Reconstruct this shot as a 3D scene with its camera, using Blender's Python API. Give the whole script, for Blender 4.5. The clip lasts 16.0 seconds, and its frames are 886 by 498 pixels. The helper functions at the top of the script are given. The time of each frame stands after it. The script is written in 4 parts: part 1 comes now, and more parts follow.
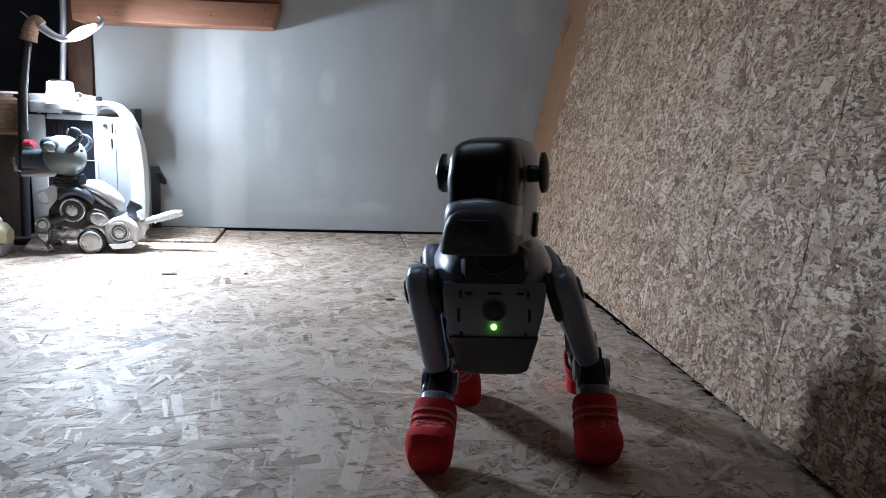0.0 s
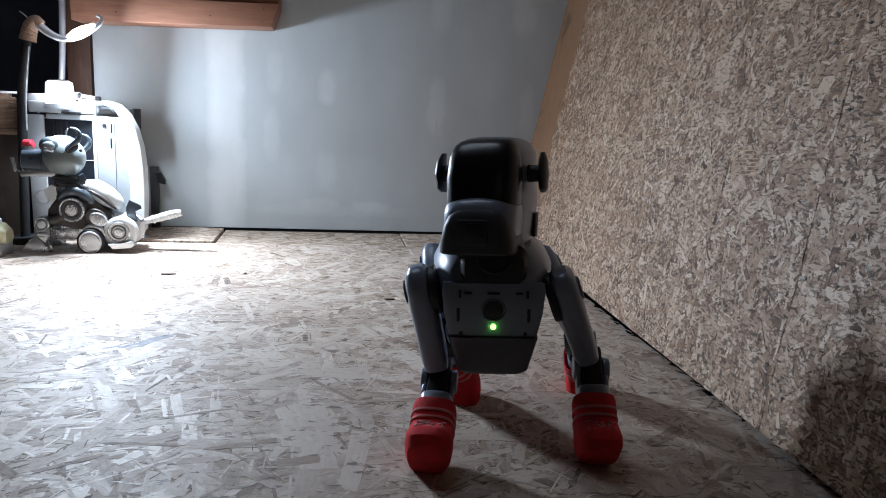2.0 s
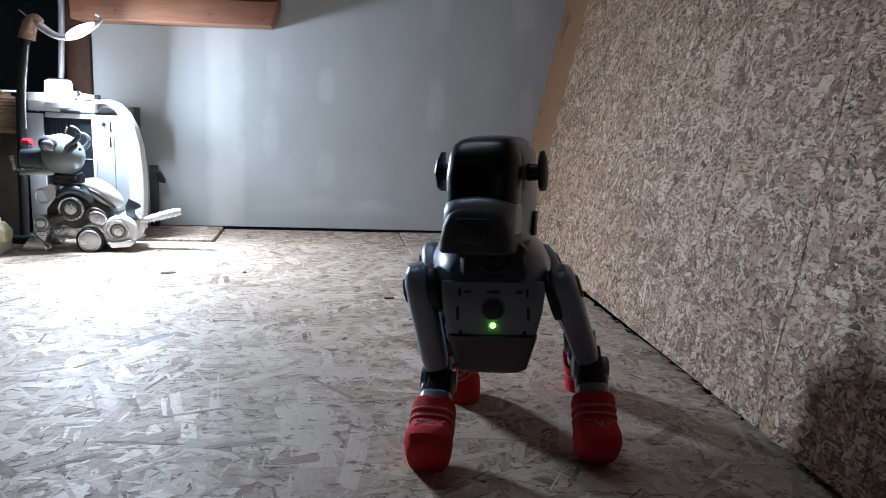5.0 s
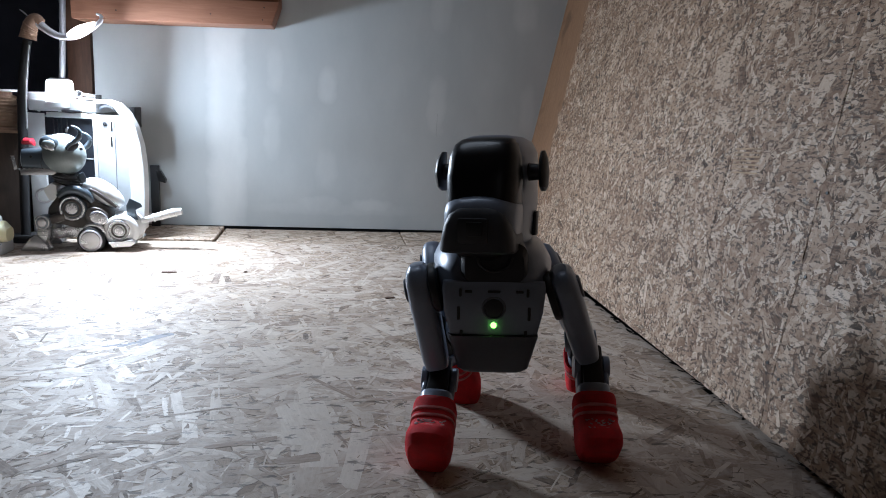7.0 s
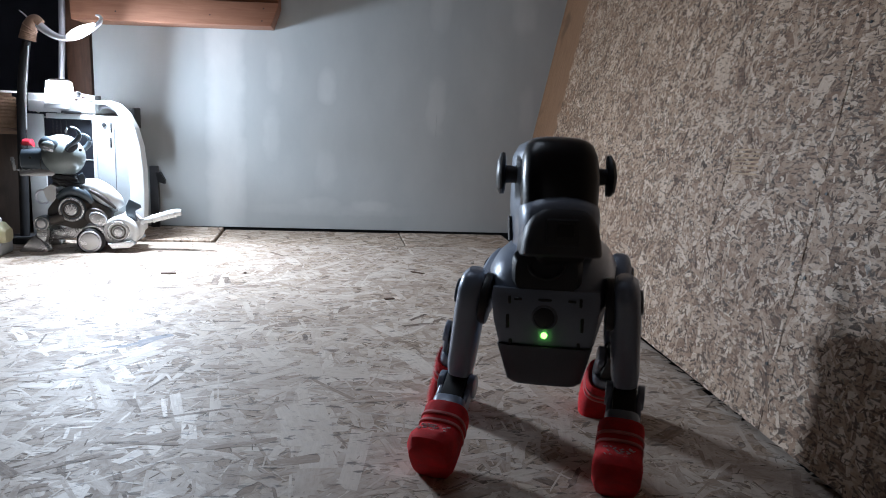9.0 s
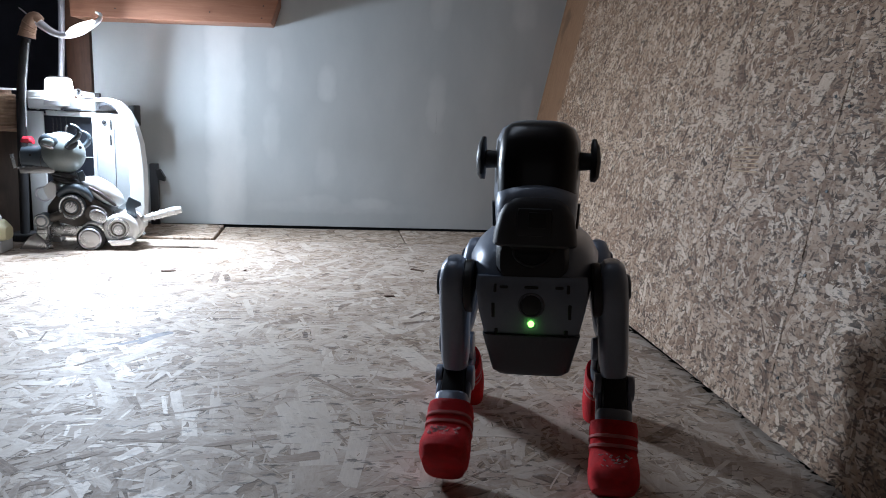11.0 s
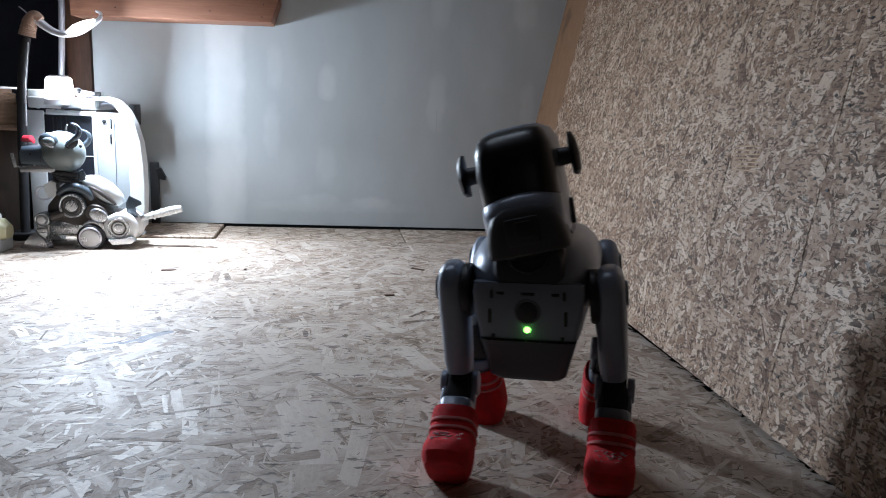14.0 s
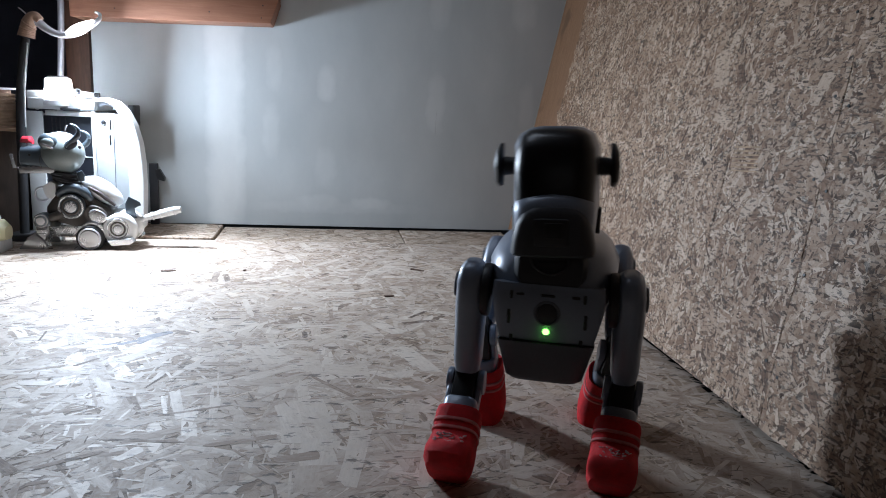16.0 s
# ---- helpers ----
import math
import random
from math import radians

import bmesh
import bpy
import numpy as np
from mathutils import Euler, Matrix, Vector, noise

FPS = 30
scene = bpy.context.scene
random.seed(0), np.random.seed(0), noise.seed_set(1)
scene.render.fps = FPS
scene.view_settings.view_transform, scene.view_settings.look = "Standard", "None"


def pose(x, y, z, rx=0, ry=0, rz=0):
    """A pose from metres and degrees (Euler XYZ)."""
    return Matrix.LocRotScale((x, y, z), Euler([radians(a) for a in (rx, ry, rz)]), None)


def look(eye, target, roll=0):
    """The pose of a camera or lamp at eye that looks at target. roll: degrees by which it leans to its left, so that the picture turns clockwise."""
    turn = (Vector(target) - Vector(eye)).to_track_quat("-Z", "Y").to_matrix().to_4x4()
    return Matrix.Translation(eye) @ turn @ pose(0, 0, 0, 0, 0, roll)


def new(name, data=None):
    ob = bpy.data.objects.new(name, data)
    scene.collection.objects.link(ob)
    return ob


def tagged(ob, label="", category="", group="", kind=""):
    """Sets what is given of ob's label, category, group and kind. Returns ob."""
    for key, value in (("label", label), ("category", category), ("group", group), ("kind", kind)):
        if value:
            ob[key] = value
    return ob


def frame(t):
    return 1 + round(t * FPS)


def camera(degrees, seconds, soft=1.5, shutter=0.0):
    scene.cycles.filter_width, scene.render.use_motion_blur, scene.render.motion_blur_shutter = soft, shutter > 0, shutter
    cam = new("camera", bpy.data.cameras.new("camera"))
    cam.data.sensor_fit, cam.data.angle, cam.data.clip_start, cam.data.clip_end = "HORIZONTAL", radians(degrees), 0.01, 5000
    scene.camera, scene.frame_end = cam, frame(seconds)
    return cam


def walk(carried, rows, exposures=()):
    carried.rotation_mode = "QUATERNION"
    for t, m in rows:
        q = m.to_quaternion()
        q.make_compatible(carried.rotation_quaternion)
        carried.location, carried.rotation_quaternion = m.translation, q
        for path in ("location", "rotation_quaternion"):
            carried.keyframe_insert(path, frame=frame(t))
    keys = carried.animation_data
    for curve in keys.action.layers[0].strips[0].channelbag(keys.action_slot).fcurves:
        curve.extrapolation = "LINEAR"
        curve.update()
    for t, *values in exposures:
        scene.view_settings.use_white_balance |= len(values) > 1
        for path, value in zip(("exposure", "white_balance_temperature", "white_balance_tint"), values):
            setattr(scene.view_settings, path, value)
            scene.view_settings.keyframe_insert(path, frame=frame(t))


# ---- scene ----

# camera: stands low on the floor, trembling a little; (seconds, turn, tilt) in degrees
SHAKE = [(0, 0, 0), (.5, .03, -.01), (1, .1, -.03), (1.5, .07, 0), (2, .05, .01), (2.5, 0, .08), (3, -.01, -.08), (3.5, 0, 0),
         (4, .11, .08), (6.5, .05, .13), (7, .03, .14), (7.5, 0, .12), (8, 0, .05), (8.5, .05, -.02), (9, .07, .06),
         (11.5, .08, .27), (12, .13, .2), (12.5, .11, .28), (13, .1, .29), (13.5, .07, .34), (14, .06, .35), (14.5, .07, .31),
         (15, .14, .2), (15.5, .15, .21), (16, .11, .28)]
cam = camera(65, 16.0, soft=0.95, shutter=0.9)


def cam_pose(turn, tilt):
    yaw, dip, eye = radians(9.65 + turn), radians(11.5 + tilt), Vector((0, 0, 0.30))
    return look(eye, eye + Vector((math.sin(yaw) * math.cos(dip), math.cos(yaw) * math.cos(dip), -math.sin(dip))), 3.0)


walk(cam, [(t, cam_pose(a, b)) for t, a, b in SHAKE], exposures=[(0, 0.0, 6080, 13), (16, 0.0, 6080, 13)])

# light: a lantern on the computer and the strip on the curved lamp arm; the rest of the attic is dim
world = bpy.data.worlds.new("attic_air")
world.use_nodes = True
world.node_tree.nodes["Background"].inputs[0].default_value = (0.75, 0.85, 1.0, 1)
world.node_tree.nodes["Background"].inputs[1].default_value = 0.05
scene.world = world


def lamp(name, kind, m, energy, color, **kw):
    data = bpy.data.lights.new(name, kind)
    data.energy, data.color = energy, color
    if kind == "AREA":
        data.shape, data.size, data.size_y = "RECTANGLE", kw["size"], kw["size_y"]
    else:
        data.shadow_soft_size = kw["radius"]
    ob = new(name, data)
    ob.matrix_world = m
    return ob


lantern_lamp = lamp("lantern_light", "AREA", look((-0.485, 1.450, 0.325), (0.265, 0.87, 0.25)), 5.6, (0.78, 0.90, 1.0), size=0.07, size_y=0.05)
arm_lamp = lamp("arm_light", "AREA", look((-0.430, 1.425, 0.378), (-0.30, 1.20, 0.0)), 4.2, (0.80, 0.91, 1.0), size=0.06, size_y=0.014)
arm_lamp.data.spread = radians(140)
# added fill lamps, no source in view: one overhead, one behind the camera
overhead = lamp("overhead_fill", "AREA", look((-0.30, 1.00, 1.56), (-0.25, 0.60, 0.0)), 2.0, (0.80, 0.90, 1.0), size=0.8, size_y=0.8)
overhead.data.spread = radians(120)
# weak warm fill added in the unseen rear wall's opening
lamp("rear_fill", "AREA", look((-0.5, -1.60, 1.10), (0.2, 1.0, 0.3)), 0.10, (1.0, 0.90, 0.80), size=0.7, size_y=0.7)


# ---- materials ----
def nodes_of(name):
    m = bpy.data.materials.new(name)
    m.use_nodes = True
    nt = m.node_tree
    return m, nt, nt.nodes["Principled BSDF"]


def nd(nt, kind, **kw):
    n = nt.nodes.new(kind)
    for k, v in kw.items():
        if k == "op":
            n.operation = v
        elif k == "dims":
            n.noise_dimensions = v
    return n


def math_n(nt, op, a, b=None, clamp=False):
    n = nt.nodes.new("ShaderNodeMath")
    n.operation, n.use_clamp = op, clamp
    for i, v in enumerate((a, b)):
        if v is None:
            continue
        if isinstance(v, (int, float)):
            n.inputs[i].default_value = v
        else:
            nt.links.new(v, n.inputs[i])
    return n.outputs[0]


def mixc(nt, fac, a, b, blend="MIX"):
    n = nt.nodes.new("ShaderNodeMix")
    n.data_type, n.blend_type = "RGBA", blend
    for sock, v in ((n.inputs[0], fac), (n.inputs[6], a), (n.inputs[7], b)):
        if isinstance(v, (int, float)):
            sock.default_value = v
        elif isinstance(v, tuple):
            sock.default_value = (*v, 1)
        else:
            nt.links.new(v, sock)
    return n.outputs[2]


def ramp(nt, fac, stops):
    n = nt.nodes.new("ShaderNodeValToRGB")
    el = n.color_ramp.elements
    while len(el) < len(stops):
        el.new(0.5)
    for e, (p, c) in zip(el, stops):
        e.position = p
        e.color = (*c, 1) if isinstance(c, tuple) else (c, c, c, 1)
    nt.links.new(fac, n.inputs[0])
    return n.outputs[0]


def noise_n(nt, vec, scale, detail=4, rough=0.6, distort=0.0):
    n = nt.nodes.new("ShaderNodeTexNoise")
    n.inputs["Scale"].default_value, n.inputs["Detail"].default_value = scale, detail
    n.inputs["Roughness"].default_value, n.inputs["Distortion"].default_value = rough, distort
    nt.links.new(vec, n.inputs["Vector"])
    return n.outputs[0]


def mapped(nt, vec, rot=(0, 0, 0), loc=(0, 0, 0), scale=(1, 1, 1)):
    n = nt.nodes.new("ShaderNodeMapping")
    n.inputs["Location"].default_value, n.inputs["Rotation"].default_value, n.inputs["Scale"].default_value = loc, rot, scale
    nt.links.new(vec, n.inputs["Vector"])
    return n.outputs[0]


def bump(nt, bsdf, height, strength, dist):
    n = nt.nodes.new("ShaderNodeBump")
    n.inputs["Strength"].default_value, n.inputs["Distance"].default_value = strength, dist
    nt.links.new(height, n.inputs["Height"])
    nt.links.new(n.outputs[0], bsdf.inputs["Normal"])


def plain(name, color, rough=0.5, metal=0.0, vary=0.12, scale=60.0, bumps=0.0, glow=None, coat=0.0):
    """A surface with two scales of mottling in colour and gloss."""
    m, nt, b = nodes_of(name)
    tc = nt.nodes.new("ShaderNodeTexCoord").outputs["Object"]
    big, fine = noise_n(nt, tc, scale * 0.3, 3), noise_n(nt, tc, scale * 6, 5, 0.7)
    k = math_n(nt, "ADD", math_n(nt, "MULTIPLY", big, 0.6), math_n(nt, "MULTIPLY", fine, 0.4))
    lo, hi = tuple(c * (1 - vary * 2) for c in color), tuple(min(1, c * (1 + vary * 2)) for c in color)
    nt.links.new(ramp(nt, k, [(0.3, lo), (0.7, hi)]), b.inputs["Base Color"])
    r = ramp(nt, k, [(0.3, max(0.02, rough - 0.08)), (0.7, min(1, rough + 0.08))])
    nt.links.new(r, b.inputs["Roughness"])
    b.inputs["Metallic"].default_value, b.inputs["Coat Weight"].default_value = metal, coat
    if bumps:
        bump(nt, b, fine, bumps, 0.001)
    if glow:
        b.inputs["Emission Color"].default_value, b.inputs["Emission Strength"].default_value = (*glow[0], 1), glow[1]
    return m


def strand_board(name, long, wide, layers, stops, seed, lean=0.6, dirt=0.35, slit=0.6, spread=0.6, pits=0.0):
    """Oriented strand board: layers of turned, stretched flakes laid over one another."""
    rnd = random.Random(seed)
    m, nt, b = nodes_of(name)
    tc = nt.nodes.new("ShaderNodeTexCoord").outputs["Object"]
    warp = nt.nodes.new("ShaderNodeTexNoise")
    warp.inputs["Scale"].default_value, warp.inputs["Detail"].default_value = 14, 4
    nt.links.new(tc, warp.inputs["Vector"])
    off = nt.nodes.new("ShaderNodeVectorMath")
    off.operation = "MULTIPLY_ADD"
    nt.links.new(warp.outputs["Color"], off.inputs[0])
    off.inputs[1].default_value = (0.018, 0.018, 0.018)
    nt.links.new(tc, off.inputs[2])
    vec = off.outputs[0]
    tone = height = None
    for i in range(layers):
        ang = rnd.gauss(0, lean) if i % 3 else rnd.uniform(0, math.pi)
        fall = 1.2 * 0.92 ** i
        L, W = long * fall * rnd.uniform(0.75, 1.25), wide * fall * rnd.uniform(0.55, 1.2) * (0.45 if i % 4 == 3 else 1.0)
        p = mapped(nt, mapped(nt, vec, rot=(0, 0, ang)), loc=(rnd.uniform(0, 9), rnd.uniform(0, 9), 0), scale=(1 / L, 1 / W, 1))
        v = nt.nodes.new("ShaderNodeTexVoronoi")
        v.voronoi_dimensions, v.distance = "2D", rnd.choice(["EUCLIDEAN", "MANHATTAN", "CHEBYCHEV"])
        v.inputs["Scale"].default_value = 1
        nt.links.new(p, v.inputs["Vector"])
        sep = nt.nodes.new("ShaderNodeSeparateColor")
        nt.links.new(v.outputs["Color"], sep.inputs[0])
        grain = noise_n(nt, mapped(nt, p, scale=(0.9, 9, 1)), 3.0, 5, 0.75)
        t = math_n(nt, "ADD", math_n(nt, "ADD", math_n(nt, "MULTIPLY", sep.outputs[1], spread), 0.5 - spread / 2), math_n(nt, "MULTIPLY", math_n(nt, "SUBTRACT", grain, 0.5), 0.70))
        t = math_n(nt, "SUBTRACT", t, math_n(nt, "MULTIPLY", math_n(nt, "GREATER_THAN", v.outputs["Distance"], 0.62), 0.22))
        if tone is None:
            tone, height = t, sep.outputs[2]
        else:
            cover = math_n(nt, "GREATER_THAN", sep.outputs[0], 0.62 if i < layers - 2 else 0.8)
            cover = math_n(nt, "MULTIPLY", cover, math_n(nt, "LESS_THAN", v.outputs["Distance"], 0.7))
            for_t = nt.nodes.new("ShaderNodeMix")
            nt.links.new(cover, for_t.inputs[0]), nt.links.new(tone, for_t.inputs[2]), nt.links.new(t, for_t.inputs[3])
            for_h = nt.nodes.new("ShaderNodeMix")
            up = math_n(nt, "ADD", sep.outputs[2], i * 0.1)
            nt.links.new(cover, for_h.inputs[0]), nt.links.new(height, for_h.inputs[2]), nt.links.new(up, for_h.inputs[3])
            tone, height = for_t.outputs[0], for_h.outputs[0]
    col = ramp(nt, tone, stops)
    specks = noise_n(nt, mapped(nt, vec, scale=(1, 2.2, 1)), 75, 4, 0.65)
    col = mixc(nt, math_n(nt, "MULTIPLY", ramp(nt, specks, [(0.60 - pits, 0.0), (0.68 - pits, 1.0)]), 0.75), col, (0.045, 0.032, 0.022))
    gaps = None
    for ang in (0.25, 1.2, 2.3, 2.9):
        p = mapped(nt, mapped(nt, vec, rot=(0, 0, ang)), scale=(2.2 / long, 5.0 / wide, 1))
        g = ramp(nt, noise_n(nt, p, 0.55, 3, 0.6), [(0.62, 0.0), (0.68, 1.0)])
        gaps = g if gaps is None else math_n(nt, "MAXIMUM", gaps, g)
    col = mixc(nt, math_n(nt, "MULTIPLY", gaps, slit), col, (0.07, 0.048, 0.033))
    stain = noise_n(nt, tc, 3.0, 4, 0.6)
    col = mixc(nt, math_n(nt, "MULTIPLY", ramp(nt, stain, [(0.45, 0.0), (0.75, 1.0)]), dirt), col, (0.16, 0.12, 0.085))
    nt.links.new(col, b.inputs["Base Color"])
    nt.links.new(ramp(nt, tone, [(0.0, 0.75), (1.0, 0.5)]), b.inputs["Roughness"])
    h = math_n(nt, "SUBTRACT", height, math_n(nt, "MULTIPLY", specks, 0.6))
    bump(nt, b, h, 0.55, 0.0016)
    return m


OSB_FLOOR = strand_board("floor_strand_board", 0.092, 0.025, 12,
                         [(0.0, (0.13, 0.085, 0.055)), (0.25, (0.31, 0.225, 0.16)), (0.55, (0.46, 0.36, 0.28)), (1.0, (0.65, 0.56, 0.46))], 4, 0.8, 0.3, 0.75, 0.68, 0.025)
OSB_WALL = strand_board("wall_strand_board", 0.031, 0.0120, 12,
                        [(0.0, (0.06, 0.032, 0.018)), (0.28, (0.23, 0.14, 0.085)), (0.58, (0.38, 0.26, 0.175)), (1.0, (0.68, 0.54, 0.40))], 11, 1.2, 0.3, 0.9, 0.95, 0.07)


def flake_mat(name, stops, dirt, stain_col, pale, pits, share):
    """Single strands: a tone for each, with grain along its own length."""
    m, nt, b = nodes_of(name)
    tc = nt.nodes.new("ShaderNodeTexCoord").outputs["Object"]
    along, own = nt.nodes.new("ShaderNodeAttribute"), nt.nodes.new("ShaderNodeAttribute")
    along.attribute_name, own.attribute_name = "grain", "tone"
    grain = noise_n(nt, mapped(nt, along.outputs["Vector"], scale=(14, 420, 1)), 1.0, 5, 0.7)
    blot = noise_n(nt, mapped(nt, along.outputs["Vector"], scale=(1, 2.5, 1)), 70, 4, 0.65)
    fleck = noise_n(nt, mapped(nt, along.outputs["Vector"], scale=(1, 3, 1)), 190, 3, 0.6)
    k = math_n(nt, "ADD", own.outputs["Fac"], math_n(nt, "MULTIPLY", math_n(nt, "SUBTRACT", grain, 0.5), 0.40))
    k = math_n(nt, "ADD", k, math_n(nt, "MULTIPLY", math_n(nt, "SUBTRACT", blot, 0.5), 0.55), True)
    col = ramp(nt, k, stops)
    col = mixc(nt, math_n(nt, "MULTIPLY", ramp(nt, fleck, [(0.62, 0.0), (0.70, 1.0)]), dirt), col, tuple(c * 0.25 for c in stain_col))
    scuff = noise_n(nt, mapped(nt, tc, rot=(0, 0, 0.6), scale=(1, 1.6, 1)), 20 + pits * 0.35, 6, 0.7)
    col = mixc(nt, math_n(nt, "MULTIPLY", ramp(nt, scuff, [(0.50, 0.0), (0.66, 1.0)]), 0.55), col, pale)
    col = mixc(nt, math_n(nt, "MULTIPLY", ramp(nt, scuff, [(0.34, 1.0), (0.44, 0.0)]), 0.6), col, stain_col)
    pit = noise_n(nt, mapped(nt, tc, rot=(0, 0, 0.35), scale=(0.5, 1.5, 1)), pits, 4, 0.6)
    col = mixc(nt, math_n(nt, "MULTIPLY", ramp(nt, pit, [(share, 0.0), (share + 0.05, 1.0)]), 0.8), col, tuple(c * 0.2 for c in stain_col))
    stain = noise_n(nt, tc, 5.0, 5, 0.6)
    col = mixc(nt, math_n(nt, "MULTIPLY", ramp(nt, stain, [(0.42, 0.0), (0.72, 1.0)]), dirt), col, stain_col)
    nt.links.new(col, b.inputs["Base Color"])
    nt.links.new(ramp(nt, k, [(0.0, 0.75), (1.0, 0.52)]), b.inputs["Roughness"])
    bump(nt, b, math_n(nt, "ADD", grain, fleck), 0.4, 0.0006)
    return m


FLAKE_FLOOR = flake_mat("floor_strands", [(0.0, (0.09, 0.058, 0.04)), (0.25, (0.30, 0.22, 0.165)), (0.55, (0.46, 0.37, 0.30)), (1.0, (0.66, 0.58, 0.50))], 0.35, (0.24, 0.17, 0.125), (0.56, 0.49, 0.44), 80, 0.60)
BRUISED = flake_mat("blue_grey_stained_strands", [(0.0, (0.10, 0.10, 0.12)), (0.25, (0.17, 0.17, 0.20)), (0.55, (0.27, 0.26, 0.29)), (1.0, (0.40, 0.38, 0.40))], 0.3, (0.13, 0.12, 0.13), (0.42, 0.40, 0.41), 80, 0.60)
FLAKE_WALL = flake_mat("wall_strands", [(0.0, (0.035, 0.020, 0.013)), (0.25, (0.215, 0.122, 0.072)), (0.55, (0.40, 0.262, 0.168)), (1.0, (0.66, 0.51, 0.38))], 0.4, (0.21, 0.115, 0.066), (0.52, 0.40, 0.30), 240, 0.55)


def drywall_mat():
    """Grey-blue gypsum board with skim coats over joints and screws; object x and z in metres."""
    m, nt, b = nodes_of("gypsum_board")
    tc = nt.nodes.new("ShaderNodeTexCoord").outputs["Object"]
    sep = nt.nodes.new("ShaderNodeSeparateXYZ")
    wob = nt.nodes.new("ShaderNodeTexNoise")
    wob.inputs["Scale"].default_value = 30
    nt.links.new(tc, wob.inputs["Vector"])
    ad = nt.nodes.new("ShaderNodeVectorMath")
    ad.operation = "MULTIPLY_ADD"
    nt.links.new(wob.outputs["Color"], ad.inputs[0])
    ad.inputs[1].default_value = (0.02, 0.02, 0.02)
    nt.links.new(tc, ad.inputs[2])
    nt.links.new(ad.outputs[0], sep.inputs[0])
    px, pz = sep.outputs[0], sep.outputs[2]
    mask = None
    # (centre x, z, half width, half height): skim coats
    for cx, cz, hw, hh, k in [(-.225, .25, .042, .6, .62), (-.005, .33, .022, .04, .8), (-.125, .22, .02, .06, .5), (-.12, .36, .018, .05, .4),
                              (.245, .30, .022, .07, .55), (.245, .52, .025, .06, .5), (.44, .52, .03, .05, .55), (.46, .30, .02, .06, .4),
                              (-.005, .14, .025, .05, .35), (.02, .05, .20, .014, .3), (.10, .06, .05, .016, .6), (-.02, .06, .05, .02, .5)]:
        dx = math_n(nt, "DIVIDE", math_n(nt, "ABSOLUTE", math_n(nt, "SUBTRACT", px, cx + .01)), hw)
        dz = math_n(nt, "DIVIDE", math_n(nt, "ABSOLUTE", math_n(nt, "SUBTRACT", pz, cz + .01)), hh)
        d = math_n(nt, "ADD", math_n(nt, "POWER", dx, 2.6), math_n(nt, "POWER", dz, 2.6))
        e = math_n(nt, "MULTIPLY", math_n(nt, "SUBTRACT", 1.2, d, True), k * (0.85 if hh > 0.5 else 0.55))
        mask = e if mask is None else math_n(nt, "MAXIMUM", mask, e)
    smear = noise_n(nt, mapped(nt, tc, scale=(1, 1, 0.5)), 9, 5, 0.6)
    fine = noise_n(nt, tc, 160, 4)
    base = ramp(nt, smear, [(0.3, (0.46, 0.495, 0.505)), (0.7, (0.53, 0.56, 0.565))])
    col = mixc(nt, math_n(nt, "MULTIPLY", mask, math_n(nt, "ADD", smear, 0.25)), base, (0.80, 0.81, 0.80))
    nt.links.new(col, b.inputs["Base Color"])
    b.inputs["Roughness"].default_value = 0.75
    bump(nt, b, math_n(nt, "ADD", fine, math_n(nt, "MULTIPLY", mask, 1.5)), 0.15, 0.0008)
    return m


def wood_mat(name, a, c, axis_scale, rough=0.6):
    m, nt, b = nodes_of(name)
    tc = nt.nodes.new("ShaderNodeTexCoord").outputs["Object"]
    p = mapped(nt, tc, scale=axis_scale)
    g = noise_n(nt, p, 6, 6, 0.65, 0.6)
    knots = noise_n(nt, tc, 9, 2)
    col = mixc(nt, ramp(nt, knots, [(0.62, 0.0), (0.72, 0.6)]), ramp(nt, g, [(0.3, a), (0.7, c)]), tuple(x * 0.4 for x in a))
    nt.links.new(col, b.inputs["Base Color"])
    b.inputs["Roughness"].default_value = rough
    bump(nt, b, g, 0.25, 0.001)
    return m


DRYWALL = drywall_mat()
CRACK = plain("joint_crack_shadow_grey", (0.27, 0.29, 0.30), 0.8)
BEAM = wood_mat("pine_beam", (0.27, 0.115, 0.065), (0.38, 0.18, 0.11), (2, 22, 22))
# dark wood, lightened: the lamp's glare over it is put into the colour
DARKWOOD = wood_mat("dark_stained_wood_hazed", (0.060, 0.044, 0.036), (0.095, 0.068, 0.054), (14, 14, 1.5), 0.7)
# wall's far end: its warm, shaded tone is put into the panel colour
WARMEND = wood_mat("warm_shade_end_panel", (0.20, 0.100, 0.050), (0.30, 0.165, 0.085), (60, 6, 60))
STUD = wood_mat("stud_wood", (0.10, 0.045, 0.026), (0.16, 0.075, 0.042), (20, 20, 2))
# near-black sheets behind the gaps: the shade is put into their colour
GAP = plain("shadow_gap_black", (0.012, 0.011, 0.01), 0.9)
# dark recess colour, raised by the same glare haze
DARKHAZED = plain("dark_hazed_blue_grey", (0.060, 0.062, 0.085), 0.85)
KNOT = plain("bark_brown", (0.10, 0.055, 0.035), 0.8, 0, 0.3, 120, 0.5)
STAMP = plain("faded_ink_tan", (0.44, 0.30, 0.19), 0.8, 0, 0.3, 150)
